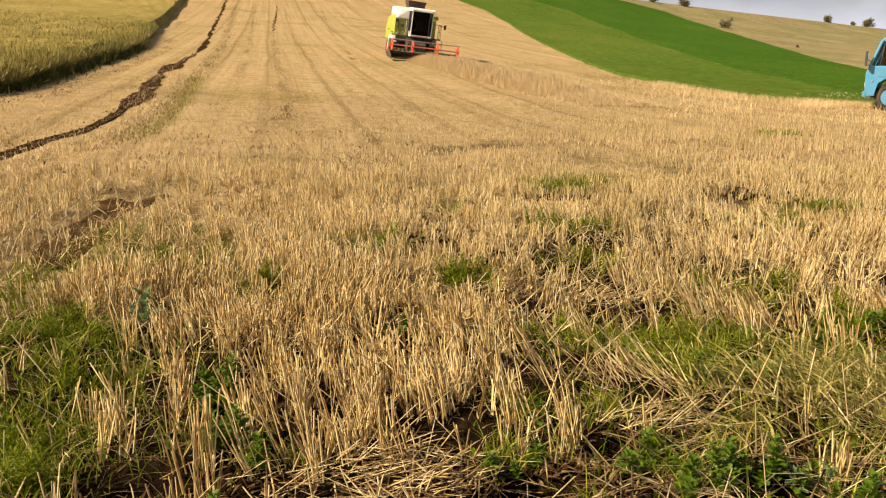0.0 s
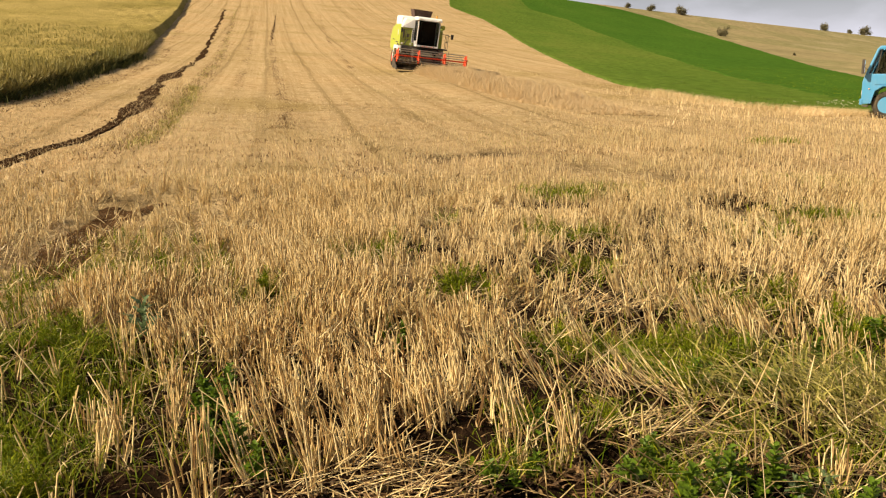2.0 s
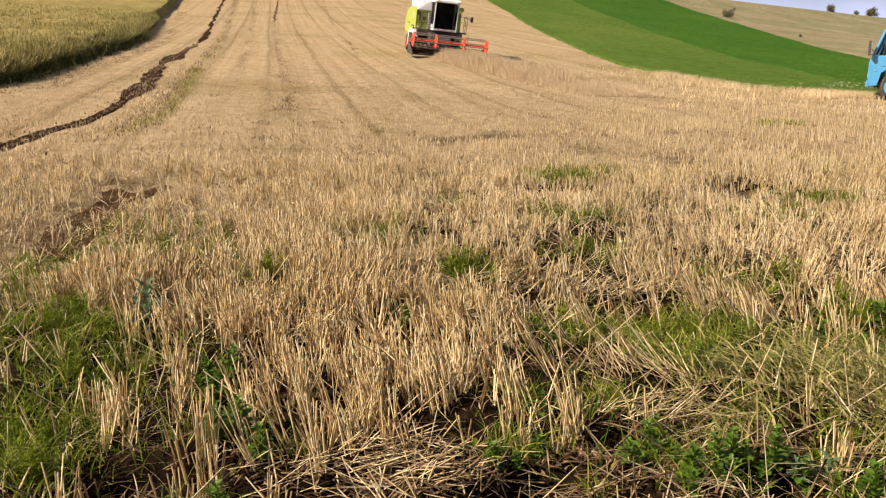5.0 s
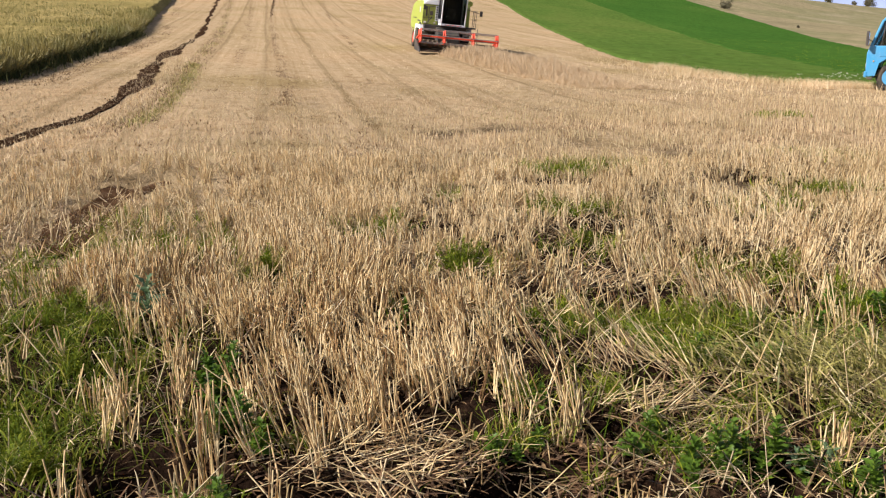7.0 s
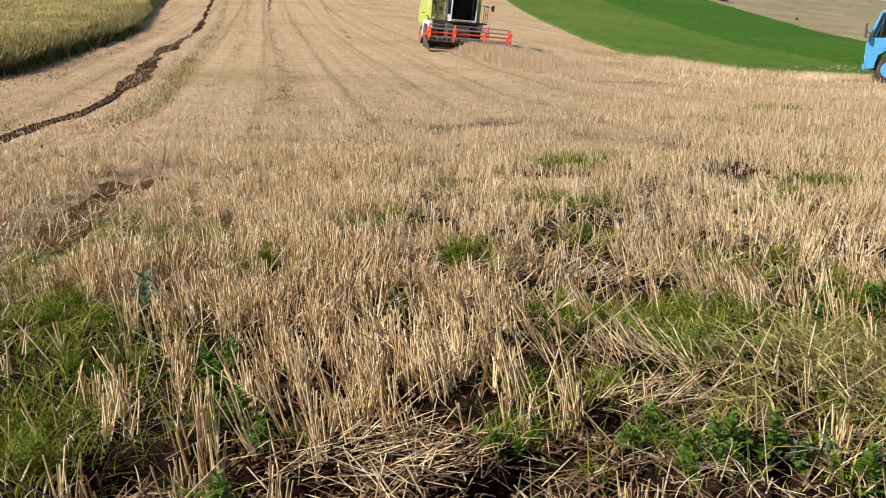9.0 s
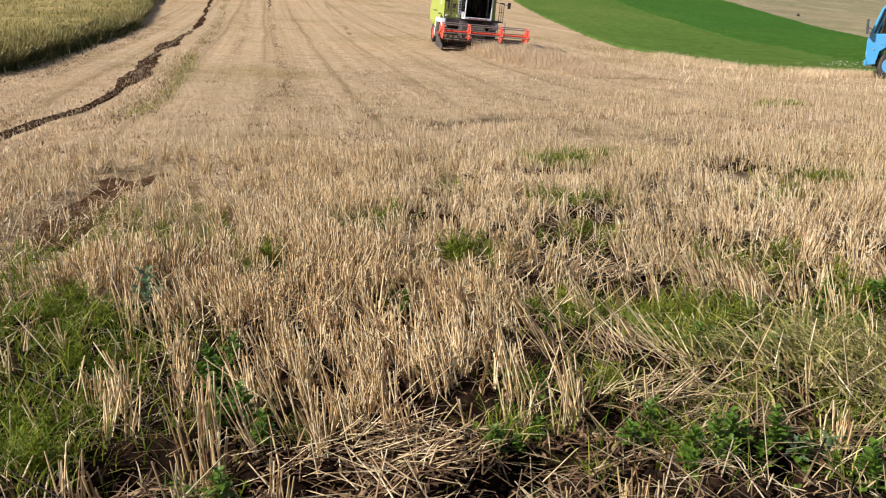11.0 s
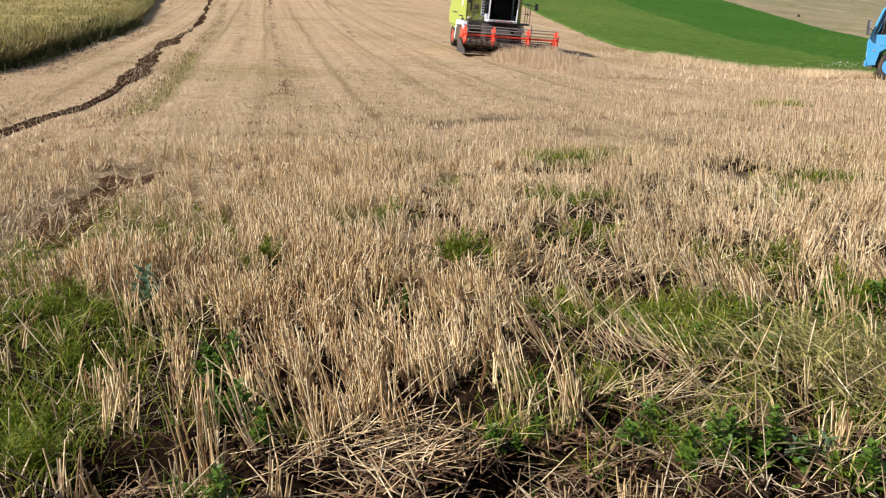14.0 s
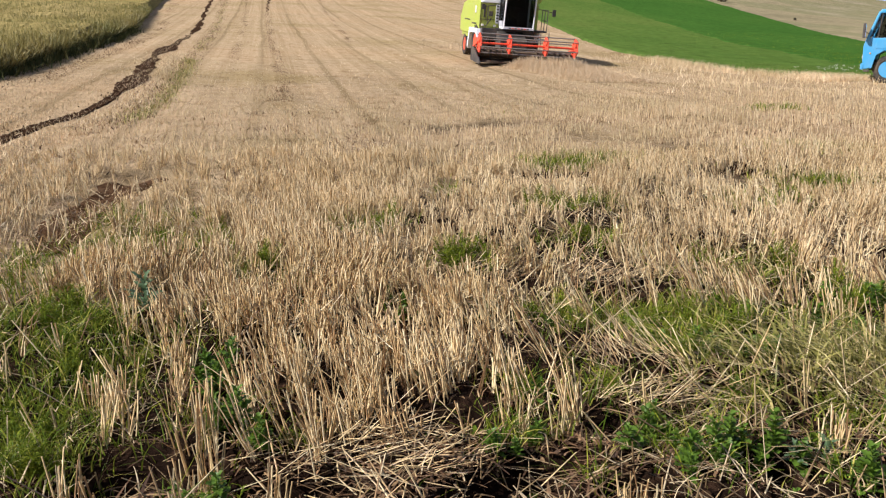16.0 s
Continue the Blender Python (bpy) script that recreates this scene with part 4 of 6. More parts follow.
def make_wheat_stand():
    """Ears and stalks that break the outline of the standing wheat."""
    y = 12 + 60 * rng.random(52000) ** 1.4
    d = 16 * rng.random(52000) ** 2.4
    x = wheat_edge(y) - d + 0.35
    n = len(x)
    h = rng.uniform(0.55, 0.98, n) * np.clip(0.7 + d * 2, 0.7, 1.0)
    tagged(ribbons("wheat_stalks", np.stack([x, y, hill(x, y)], 1), h, rng.normal(0, 0.16, (n, 2)), rng.uniform(0.015, 0.04, n), WHEAT, 2, 0.1, 0.7),
           "standing yellow-green wheat stalks with ears", "wheat", kind="stuff")
    y = 12 + 40 * rng.random(12000)
    x = wheat_edge(y) + rng.normal(0.15, 0.34, 12000)
    h = rng.uniform(0.2, 0.6, 12000) * (0.4 + 0.8 * lattice(x, y, 2.5, 97))
    tagged(ribbons("weedy_wheat_margin", np.stack([x, y, hill(x, y)], 1), h, rng.normal(0, 0.18, (12000, 2)), rng.uniform(0.02, 0.05, 12000), SHADED_MARGIN, 2, 0.4, 0.3),
           "green weeds along the foot of the wheat, coloured darker for its shade", "grass", kind="stuff")


def make_field_margin():
    y = 33.8 + 70 * rng.random(24000) ** 1.6
    x = green_low(y) + np.abs(rng.normal(0.0, 0.9, 24000)) - 0.12
    h = rng.uniform(0.06, 0.17, 24000)
    tagged(ribbons("green_crop_margin", np.stack([x, y, hill(x, y)], 1), h * 0.8, rng.normal(0, 0.1, (24000, 2)), rng.uniform(0.02, 0.05, 24000), CROP_GREEN, 2, 0.4, 0.2),
           "ragged green blades along the crop edge", "grass", kind="stuff")
    y = 32.0 + 14 * rng.random(9000) ** 1.6
    x = green_low(np.maximum(y, 34.4)) - np.abs(rng.normal(0.2, 1.5, 9000))
    h = rng.uniform(0.08, 0.34, 9000)
    tagged(ribbons("dry_verge_grass", np.stack([x, y, hill(x, y)], 1), h, rng.normal(0, 0.14, (9000, 2)), rng.uniform(0.008, 0.018, 9000), FAR_STRAW, 2, 0.3, 0.3),
           "tall dry grass on the verge before the green crop", "grass", kind="stuff")
    # daisies near the truck
    m = 50
    y = 34.6 + rng.random(m) * 1.6
    x = np.where(np.arange(m) < 32, rng.normal(16.6, 0.28, m), 14.6 + rng.random(m) * 3.2)
    z = hill(x, y) + rng.uniform(0.28, 0.5, m)
    verts, faces = [], []
    for i in range(m):
        k = len(verts)
        for a in range(6):
            verts.append((x[i] + 0.020 * math.cos(a * 1.047), y[i] + 0.010 * math.sin(a * 1.047), z[i] + 0.017 * math.sin(a * 1.047)))
        faces += [(k, k + 1, k + 2, k + 3), (k, k + 3, k + 4, k + 5)]
    tagged(mesh_object("white_wildflowers", verts, faces, [PETAL]), "small white wildflowers in the grass by the truck", "flower", kind="stuff")
    # rough texture of the dry hill and the green crop canopies, near parts only
    y = 36 + 60 * rng.random(30000) ** 1.5
    lo, hi = green_low(y), green_high(y)
    x = lo + (np.minimum(hi, 0.56 * y + 2) - lo) * rng.random(30000)
    dark = x > green_mid(y)
    h = rng.uniform(0.13, 0.22, 30000) + 0.05 * dark
    for name, sel, mat, lab in (("light_crop_blades", ~dark, CROP_GREEN, "light green crop blades"), ("dark_crop_blades", dark, FEATHER, "darker green crop blades")):
        k = int(sel.sum())
        tagged(ribbons(name, np.stack([x[sel], y[sel], hill(x[sel], y[sel])], 1), h[sel], rng.normal(0, 0.09, (k, 2)), rng.uniform(0.02, 0.05, k), mat, 2, 0.4, 0.2), lab, "grass", kind="stuff")


def make_fallen_bundles():
    """Fans of straw knocked over by the wheels."""
    base, rise, lean = [], [], []
    for x, y, az, n, spread in ((-0.30, 3.22, 5.5, 30, 0.30), (-0.12, 3.26, 5.3, 34, 0.30), (-0.42, 3.06, 5.6, 22, 0.4), (-0.15, 2.92, 0.6, 26, 0.8), (0.05, 3.0, 5.2, 20, 0.5), (-0.55, 2.92, 0.8, 18, 0.8), (-0.75, 3.0, 5.8, 12, 0.6), (-0.2, 2.74, 2.2, 26, 0.9),
                                (1.0, 3.55, 0.3, 34, 0.8), (1.35, 3.5, 2.7, 24, 0.8), (1.6, 3.75, 2.4, 24, 0.8), (0.80, 3.55, 5.9, 28, 0.7), (1.95, 3.45, 2.7, 30, 0.8), (0.95, 4.05, 2.1, 60, 0.3), (1.15, 3.95, 2.2, 50, 0.35),
                                (0.9, 5.55, 0.1, 60, 0.4), (1.3, 5.5, 0.05, 50, 0.4), (0.45, 5.75, 5.8, 60, 0.4), (-1.3, 5.2, 0.4, 40, 0.8)):
        for _ in range(n):
            a = az + rng.normal(0, spread)
            length = rng.uniform(0.07, 0.30)
            base.append((x + rng.normal(0, 0.11), y + rng.normal(0, 0.07)))
            lean.append((math.cos(a) * length, math.sin(a) * length * 0.7))
            rise.append(rng.uniform(0.0, 0.14))
    for _ in range(120):        # single long straws leaning across the others
        x, y = rng.uniform(-2.2, 2.2), rng.uniform(2.8, 5.4)
        if abs(x) > 0.55 * y:
            continue
        a, length = rng.random() * 6.283, rng.uniform(0.12, 0.32)
        base.append((x, y))
        lean.append((math.cos(a) * length, math.sin(a) * length * 0.6))
        rise.append(rng.uniform(0.02, 0.26))
    b = np.array(base)
    z = top(b[:, 0], b[:, 1]) + rng.uniform(0.01, 0.07, len(b))
    tagged(stalks("fallen_straw_bundles", np.column_stack([b, z]), np.array(rise), np.array(lean), rng.uniform(0.0025, 0.0046, len(b)), STRAW, 0.85),
           "bright straw knocked flat in fans", "straw", kind="stuff")


def make_rut_clods():
    """Crumbled earth along the ruts, and the pale grass beside the long one."""
    n = 420
    y = 10 + 35 * rng.random(n)
    x = rut_line(y) + rng.normal(0, 0.16, n)
    s = rng.uniform(0.010, 0.028, n) * np.interp(y, [6, 12, 40], [0.7, 1.0, 1.2])
    corner = np.array([(1, 0, 0), (-1, 0, 0), (0, 1, 0), (0, -1, 0), (0, 0, 0.8), (0, 0, -0.8)], float)
    v = (corner[None] * (0.6 + 0.8 * rng.random((n, 6, 1))) + rng.normal(0, 0.15, (n, 6, 3))) * s[:, None, None]
    v = v + np.stack([x, y, top(x, y) + 0.012], 1)[:, None, :]
    tri = np.array([[0, 2, 4], [2, 1, 4], [1, 3, 4], [3, 0, 4], [2, 0, 5], [1, 2, 5], [3, 1, 5], [0, 3, 5]])
    f = (np.arange(n)[:, None, None] * 6 + tri[None]).reshape(-1, 3)
    tagged(mesh_object("rut_crumbs", v.reshape(-1, 3), f, [SHADED_SOIL]), "crumbled earth along the ruts in the rut's shade-dark colour", "soil", kind="stuff")
    n = 2000
    y = 11 + 26 * rng.random(n)
    x = rut_line(y) + 0.42 + np.abs(rng.normal(0.0, 0.40, n))
    h = rng.uniform(0.05, 0.15, n)
    tagged(ribbons("tall_rut_stubble", np.stack([x, y, top(x, y)], 1), h, rng.normal(0, 0.06, (n, 2)), rng.uniform(0.008, 0.016, n), FAR_STRAW, 2, 0.2, 0.4),
           "taller pale stubble left standing beside the rut", "stubble", kind="stuff")
    n = 1100
    y = 17 + 17 * rng.random(n)
    x = rut_line(y) + rng.normal(1.25, 0.16, n) + 0.3 * lattice(y, y * 0, 3.0, 99)
    h = rng.uniform(0.06, 0.18, n)
    tagged(ribbons("pale_rut_grass", np.stack([x, y, top(x, y)], 1), h, rng.normal(0, 0.09, (n, 2)), rng.uniform(0.008, 0.02, n), PALE_GRASS, 2, 0.4, 0.3),
           "pale olive grass and stubble beside the rut", "grass", kind="stuff")


make_rut_clods()
make_stubble()
make_fallen_bundles()
make_lying_straw()
make_tracks()
make_grass()
make_long_grass()
make_wheat_stand()
make_field_margin()


# ---------- machine parts ----------
def part(name, bm, mat, parent, label=""):
    me = bpy.data.meshes.new(name)
    bmesh.ops.recalc_face_normals(bm, faces=bm.faces)
    bm.to_mesh(me)
    bm.free()
    me.materials.append(mat)
    ob = new(name, me)
    ob.parent = parent
    return tagged(ob, label)


def shape():
    return bmesh.new()


def box(bm, x0, x1, y0, y1, z0, z1, bevel=0.02):
    vs = [bm.verts.new((x, y, z)) for z in (z0, z1) for y in (y0, y1) for x in (x0, x1)]
    fs = [bm.faces.new([vs[i] for i in q]) for q in ((0, 2, 3, 1), (4, 5, 7, 6), (0, 1, 5, 4), (2, 6, 7, 3), (0, 4, 6, 2), (1, 3, 7, 5))]
    if bevel:
        es = list({e for f in fs for e in f.edges})
        bmesh.ops.bevel(bm, geom=es, offset=min(bevel, 0.4 * min(x1 - x0, y1 - y0, z1 - z0)), segments=2, affect="EDGES", profile=0.6)
    return bm


def prism(bm, outline, x0, x1, bevel=0.02):
    """An outline in (y, z), pulled along x."""
    a = [bm.verts.new((x0, y, z)) for y, z in outline]
    b = [bm.verts.new((x1, y, z)) for y, z in outline]
    fs = [bm.faces.new(a), bm.faces.new(b[::-1])]
    for i in range(len(a)):
        j = (i + 1) % len(a)
        fs.append(bm.faces.new((a[i], b[i], b[j], a[j])))
    if bevel:
        bmesh.ops.bevel(bm, geom=list({e for f in fs for e in f.edges}), offset=bevel, segments=2, affect="EDGES", profile=0.6)
    return bm


def rod(bm, p, q, r, n=8, r2=None):
    p, q = Vector(p), Vector(q)
    m = Matrix.Translation((p + q) / 2) @ (q - p).to_track_quat("Z", "Y").to_matrix().to_4x4()
    bmesh.ops.create_cone(bm, cap_ends=True, segments=n, radius1=r, radius2=r if r2 is None else r2, depth=(q - p).length, matrix=m)
    return bm


def lathe(bm, profile, x_axis=True, n=28):
    """Turns (along, radius) pairs about the x axis."""
    rings = [[bm.verts.new((s, r * math.cos(6.28319 * i / n), r * math.sin(6.28319 * i / n))) for i in range(n)] for s, r in profile]
    for a, b in zip(rings, rings[1:]):
        for i in range(n):
            bm.faces.new((a[i], a[(i + 1) % n], b[(i + 1) % n], b[i]))
    bm.faces.new(rings[0])
    bm.faces.new(rings[-1][::-1])
    return bm


def wheel(parent, x, y, radius, width, rim_mat, rim_label, lugs=18):
    """A wheel turning on its own hub: tyre with lugs, rim, hub bolts."""
    w = new("wheel")
    w.parent = parent
    w.matrix_local = pose(x, y, radius)
    bm = shape()
    h = width / 2
    lathe(bm, [(-h * 0.8, radius * 0.58), (-h, radius * 0.70), (-h, radius * 0.88), (-h * 0.75, radius * 0.97), (0, radius * 0.985), (h * 0.75, radius * 0.97),
               (h, radius * 0.88), (h, radius * 0.70), (h * 0.8, radius * 0.58)])
    for i in range(lugs):
        for s in (-1, 1):
            a = 6.28319 * (i + 0.25 * s) / lugs
            c, d = math.cos(a), math.sin(a)
            r0, r1, half = radius * 0.95, radius * 1.0, 0.035 * radius
            vs = []
            for r in (r0, r1):
                for px, sh in ((0.02 * s, 0.0), (h * s * 0.96, 0.16)):
                    for e in (-half, half):
                        aa = a + sh * s * 0.6
                        vs.append(bm.verts.new((px, r * math.cos(aa) - e * math.sin(aa), r * math.sin(aa) + e * math.cos(aa))))
            for q in ((0, 1, 3, 2), (4, 6, 7, 5), (0, 4, 5, 1), (2, 3, 7, 6), (0, 2, 6, 4), (1, 5, 7, 3)):
                bm.faces.new([vs[k] for k in q])
    part("tyre", bm, RUBBER, w, "black ribbed rubber tyre")
    bm = shape()
    lathe(bm, [(-h * 0.82, radius * 0.60), (-h * 0.78, radius * 0.52), (-h * 0.25, radius * 0.46), (-h * 0.2, radius * 0.18), (-h * 0.4, radius * 0.15), (h * 0.4, radius * 0.15),
               (h * 0.2, radius * 0.18), (h * 0.25, radius * 0.46), (h * 0.78, radius * 0.52), (h * 0.82, radius * 0.60)], n=24)
    for i in range(8):
        a = 6.28319 * i / 8
        for s in (-1, 1):
            rod(bm, (s * h * 0.2, radius * 0.3 * math.cos(a), radius * 0.3 * math.sin(a)), (s * h * 0.36, radius * 0.3 * math.cos(a), radius * 0.3 * math.sin(a)), 0.022, 6)
    part("rim", bm, rim_mat, w, rim_label)
    return w


def mirror(parent, root, out, size, deep=0.03):
    m = part("mirror", box(shape(), out[0] - size[0] / 2, out[0] + size[0] / 2, out[1] - deep, out[1] + deep, out[2] - size[1] / 2, out[2] + size[1] / 2, 0.02), DARK, parent, "black rear-view mirror")
    part("mirror_glass", box(shape(), out[0] - size[0] * 0.42, out[0] + size[0] * 0.42, out[1] + deep + 0.001, out[1] + deep + 0.006, out[2] - size[1] * 0.44, out[2] + size[1] * 0.44, 0), MIRROR, m)
    part("mirror_arm", rod(shape(), root, out, 0.014, 6), DARK, m)
    return m


# ---------- combine harvester: faces -y, stands on z = 0, its front axle over the origin ----------
REEL_Y, REEL_Z, REEL_R, HALF, HX = -2.75, 0.92, 0.41, 2.27, 0.42


def build_combine():
    c = tagged(new("combine_harvester"), "lime green combine harvester with white hood and red reel", "combine harvester")
    # body behind the cab
    part("engine_body", prism(shape(), [(-0.35, 1.25), (-0.35, 2.55), (-0.1, 2.95), (2.4, 2.95), (2.9, 2.75), (4.6, 2.55), (5.3, 1.9), (5.2, 1.2), (3.4, 0.95), (0.8, 0.95)], -1.22, 1.22, 0.05), LIME, c)
    for s in (-1, 1):
        side = part("side_panel", prism(shape(), [(-0.45, 1.45), (-0.45, 2.60), (-0.15, 2.78), (1.55, 2.78), (1.75, 2.55), (1.75, 1.45)], s * 1.24 - 0.14, s * 1.24 + 0.14, 0.04), LIME, c, "lime green side panel")
        part("panel_slot", box(shape(), s * 1.385 - 0.012, s * 1.385 + 0.012, 0.1, 1.2, 1.62, 1.68, 0.004), DARK, side, "black slot in the panel")
        part("panel_lamp", box(shape(), s * 1.39 - 0.02, s * 1.39 + 0.02, 0.25, 0.50, 2.12, 2.44, 0.02), LENS, side, "pale lamp on the side panel")
        rear = part("rear_panel", prism(shape(), [(1.85, 1.15), (1.85, 2.55), (3.9, 2.45), (4.7, 1.9), (4.5, 1.15)], s * 1.22 - 0.07, s * 1.22 + 0.07, 0.03), LIME, c, "lime green rear side panel")
        part("panel_slot", box(shape(), s * 1.295 - 0.01, s * 1.295 + 0.01, 2.2, 3.6, 1.75, 1.80, 0.004), DARK, rear)
        part("fender", prism(shape(), [(-0.75, 1.05), (-0.55, 1.45), (1.2, 1.45), (1.5, 0.6), (1.35, 0.45), (1.0, 1.25), (-0.4, 1.28)], s * 1.34 - 0.16, s * 1.34 + 0.16, 0.02), WHITE, c, "white wheel fender")
    # front wall beside the cab with its openings, lamps and ladder
    front = part("front_wall", box(shape(), -1.36, -0.50, -0.62, -0.36, 1.50, 2.62, 0.03), LIME, c, "lime green front wall")
    part("hatch", box(shape(), -1.22, -1.13, -0.64, -0.60, 1.95, 2.50, 0.01), DARK, front, "black slot")
    part("hatch", box(shape(), -0.98, -0.80, -0.64, -0.60, 2.02, 2.24, 0.02), DARK, front, "black opening")
    decal = part("decal_panel", box(shape(), -0.66, -0.50, -0.645, -0.62, 1.72, 2.56, 0.004), WHITE, front, "white upright decal panel with dark bars")
    for k in range(6):
        part("decal_bar", box(shape(), -0.63, -0.53, -0.650, -0.645, 1.78 + k * 0.13, 1.85 + k * 0.13, 0), DARK, decal)
    part("panel_gap", box(shape(), -1.375, -1.355, -0.63, -0.60, 1.52, 2.60, 0), DARK, front, "black gap between the panels")
    part("seam", box(shape(), -1.34, -0.68, -0.632, -0.62, 1.86, 1.885, 0), DARK, front, "black panel seam")
    part("hose", rod(shape(), (-1.12, -0.66, 1.55), (-0.86, -0.68, 1.95), 0.022, 6), DARK, front, "black hose")
    part("work_lamp", box(shape(), -0.74, -0.62, -0.68, -0.60, 1.56, 1.66, 0.02), LENS, front, "white work lamp")
    part("work_lamp", box(shape(), -1.30, -1.18, -0.68, -0.60, 1.56, 1.66, 0.02), LENS, front, "white work lamp")
    rail = part("hand_rail", rod(shape(), (-1.05, -0.72, 1.62), (-1.05, -0.72, 2.45), 0.016, 6), DARK, front, "dark hand rail")
    for z in (1.62, 2.03, 2.45):
        part("bracket", rod(shape(), (-1.05, -0.72, z), (-1.05, -0.62, z), 0.014, 6), DARK, rail)
    # grain tank and white hood
    part("grain_tank", prism(shape(), [(-0.2, 2.78), (-0.2, 3.22), (0.0, 3.34), (2.2, 3.34), (2.4, 3.2), (2.4, 2.78)], -1.30, 1.22, 0.05), WHITE, c, "white grain tank hood")
    bm = shape()
    lo = [bm.verts.new(v) for v in ((-1.36, -0.66, 2.60), (-0.48, -0.66, 2.60), (-0.48, -0.2, 2.60), (-1.36, -0.2, 2.60))]
    hi = [bm.verts.new(v) for v in ((-1.05, -0.50, 3.18), (-0.48, -0.58, 3.26), (-0.48, -0.15, 3.26), (-1.18, -0.15, 3.20))]
    for i in range(4):
        bm.faces.new((lo[i], lo[(i + 1) % 4], hi[(i + 1) % 4], hi[i]))
    bm.faces.new(lo[::-1])
    bm.faces.new(hi)
    bmesh.ops.bevel(bm, geom=bm.edges[:], offset=0.03, segments=2, affect="EDGES")
    part("sloped_hood", bm, WHITE, c, "white sloping hood beside the cab")
    bm = shape()
    lo = [bm.verts.new(v) for v in ((-0.45, 0.15, 3.32), (0.55, 0.15, 3.32), (0.55, 1.5, 3.32), (-0.45, 1.5, 3.32))]
    hi = [bm.verts.new(v) for v in ((-0.58, 0.0, 3.82), (0.66, 0.0, 3.78), (0.66, 1.6, 3.80), (-0.58, 1.6, 3.84))]
    for i in range(4):
        bm.faces.new((lo[i], lo[(i + 1) % 4], hi[(i + 1) % 4], hi[i]))
    bm.faces.new(lo[::-1])
    bm.faces.new(hi)
    part("tank_cover", bm, GRAIN, c, "dark raised grain tank cover")
    part("exhaust_pipe", rod(shape(), (0.95, 2.6, 2.7), (0.95, 2.6, 3.6), 0.06, 10), DARK, c, "dark exhaust pipe")
    auger = part("unloading_auger", rod(shape(), (1.42, -0.1, 2.85), (1.30, 4.9, 2.75), 0.15, 14), LIME, c, "lime green unloading auger folded back")
    part("spout", rod(shape(), (1.30, 4.85, 2.78), (1.30, 5.25, 2.55), 0.17, 12, 0.12), DARK, auger)
    part("straw_hood", prism(shape(), [(5.1, 2.2), (5.9, 1.7), (6.0, 0.9), (5.2, 1.0)], -0.95, 0.95, 0.03), LIME, c)
    # cab
    x0, x1, y0, y1, z0, z1 = -0.46, 0.96, -1.60, -0.38, 1.62, 3.12
    cab = part("cab_floor", box(shape(), x0, x1, y0 + 0.1, y1, z0 - 0.10, z0, 0.02), WHITE, c, "white cab sill with small marks")
    for i in range(7):
        xx = x0 + 0.25 + i * 0.14
        part("sill_mark", box(shape(), xx, xx + 0.09, y0 + 0.088, y0 + 0.1, z0 - 0.075, z0 - 0.02, 0), RED if i % 2 else DARK, cab, "small unreadable mark")
    part("cab_roof", prism(shape(), [(y0 - 0.18, z1 + 0.02), (y0 - 0.14, z1 + 0.16), (y0 + 0.1, z1 + 0.24), (y1 + 0.05, z1 + 0.24), (y1 + 0.05, z1)], x0 - 0.06, x1 + 0.06, 0.04), WHITE, c, "white cab roof")
    for px in (x0 + 0.03, x1 - 0.03):
        part("pillar", rod(shape(), (px, y0 + 0.16, z0), (px, y0 - 0.02, z1 + 0.04), 0.034, 8), WHITE, c, "white cab pillar")
        part("pillar", rod(shape(), (px, y1 - 0.05, z0), (px, y1 - 0.05, z1 + 0.04), 0.045, 8), WHITE, c, "white cab pillar")
    part("windscreen", prism(shape(), [(y0 + 0.15, z0 + 0.03), (y0 - 0.01, z1), (y0 + 0.005, z1), (y0 + 0.165, z0 + 0.03)], x0 + 0.07, x1 - 0.07, 0), GLASS, c, "dark tinted windscreen")
    for px in (x0, x1):
        part("side_window", box(shape(), px - 0.006, px + 0.006, y0 + 0.2, y1 - 0.1, z0 + 0.25, z1 - 0.03, 0), GLASS, c, "tinted side window")
        part("cab_door_panel", box(shape(), px - 0.02, px + 0.02, y0 + 0.2, y1 - 0.1, z0, z0 + 0.24, 0.01), GREY, c)
    part("cab_back", box(shape(), x0 + 0.05, x1 - 0.05, y1 - 0.03, y1, z0, z1, 0), INTERIOR, c, "dark cab back wall")
    seat = part("seat", box(shape(), 0.0, 0.50, -0.95, -0.5, z0 + 0.25, z0 + 0.42, 0.05), INTERIOR, c, "dark driver seat, empty")
    part("seat_back", box(shape(), 0.02, 0.48, -0.58, -0.46, z0 + 0.40, z0 + 0.85, 0.05), INTERIOR, seat)
    column = part("steering_column", rod(shape(), (0.25, -1.25, z0), (0.25, -1.12, z0 + 0.62), 0.04, 8), DARK, c)
    bm = shape()
    for i in range(16):
        a, b = 6.28319 * i / 16, 6.28319 * (i + 1) / 16
        rod(bm, (0.25 + 0.2 * math.cos(a), -1.12 + 0.1 * math.sin(a), z0 + 0.64 + 0.17 * math.sin(a)), (0.25 + 0.2 * math.cos(b), -1.12 + 0.1 * math.sin(b), z0 + 0.64 + 0.17 * math.sin(b)), 0.016, 5)
    part("steering_wheel", bm, DARK, column)
    for px in (x0 + 0.12, x1 - 0.12):
        part("roof_lamp", box(shape(), px - 0.08, px + 0.08, y0 - 0.22, y0 - 0.15, z1 + 0.05, z1 + 0.14, 0.02), LENS, c, "roof lamp")
    part("beacon", rod(shape(), (0.85, -0.6, z1 + 0.24), (0.85, -0.6, z1 + 0.40), 0.05, 10), AMBER, c, "amber beacon")
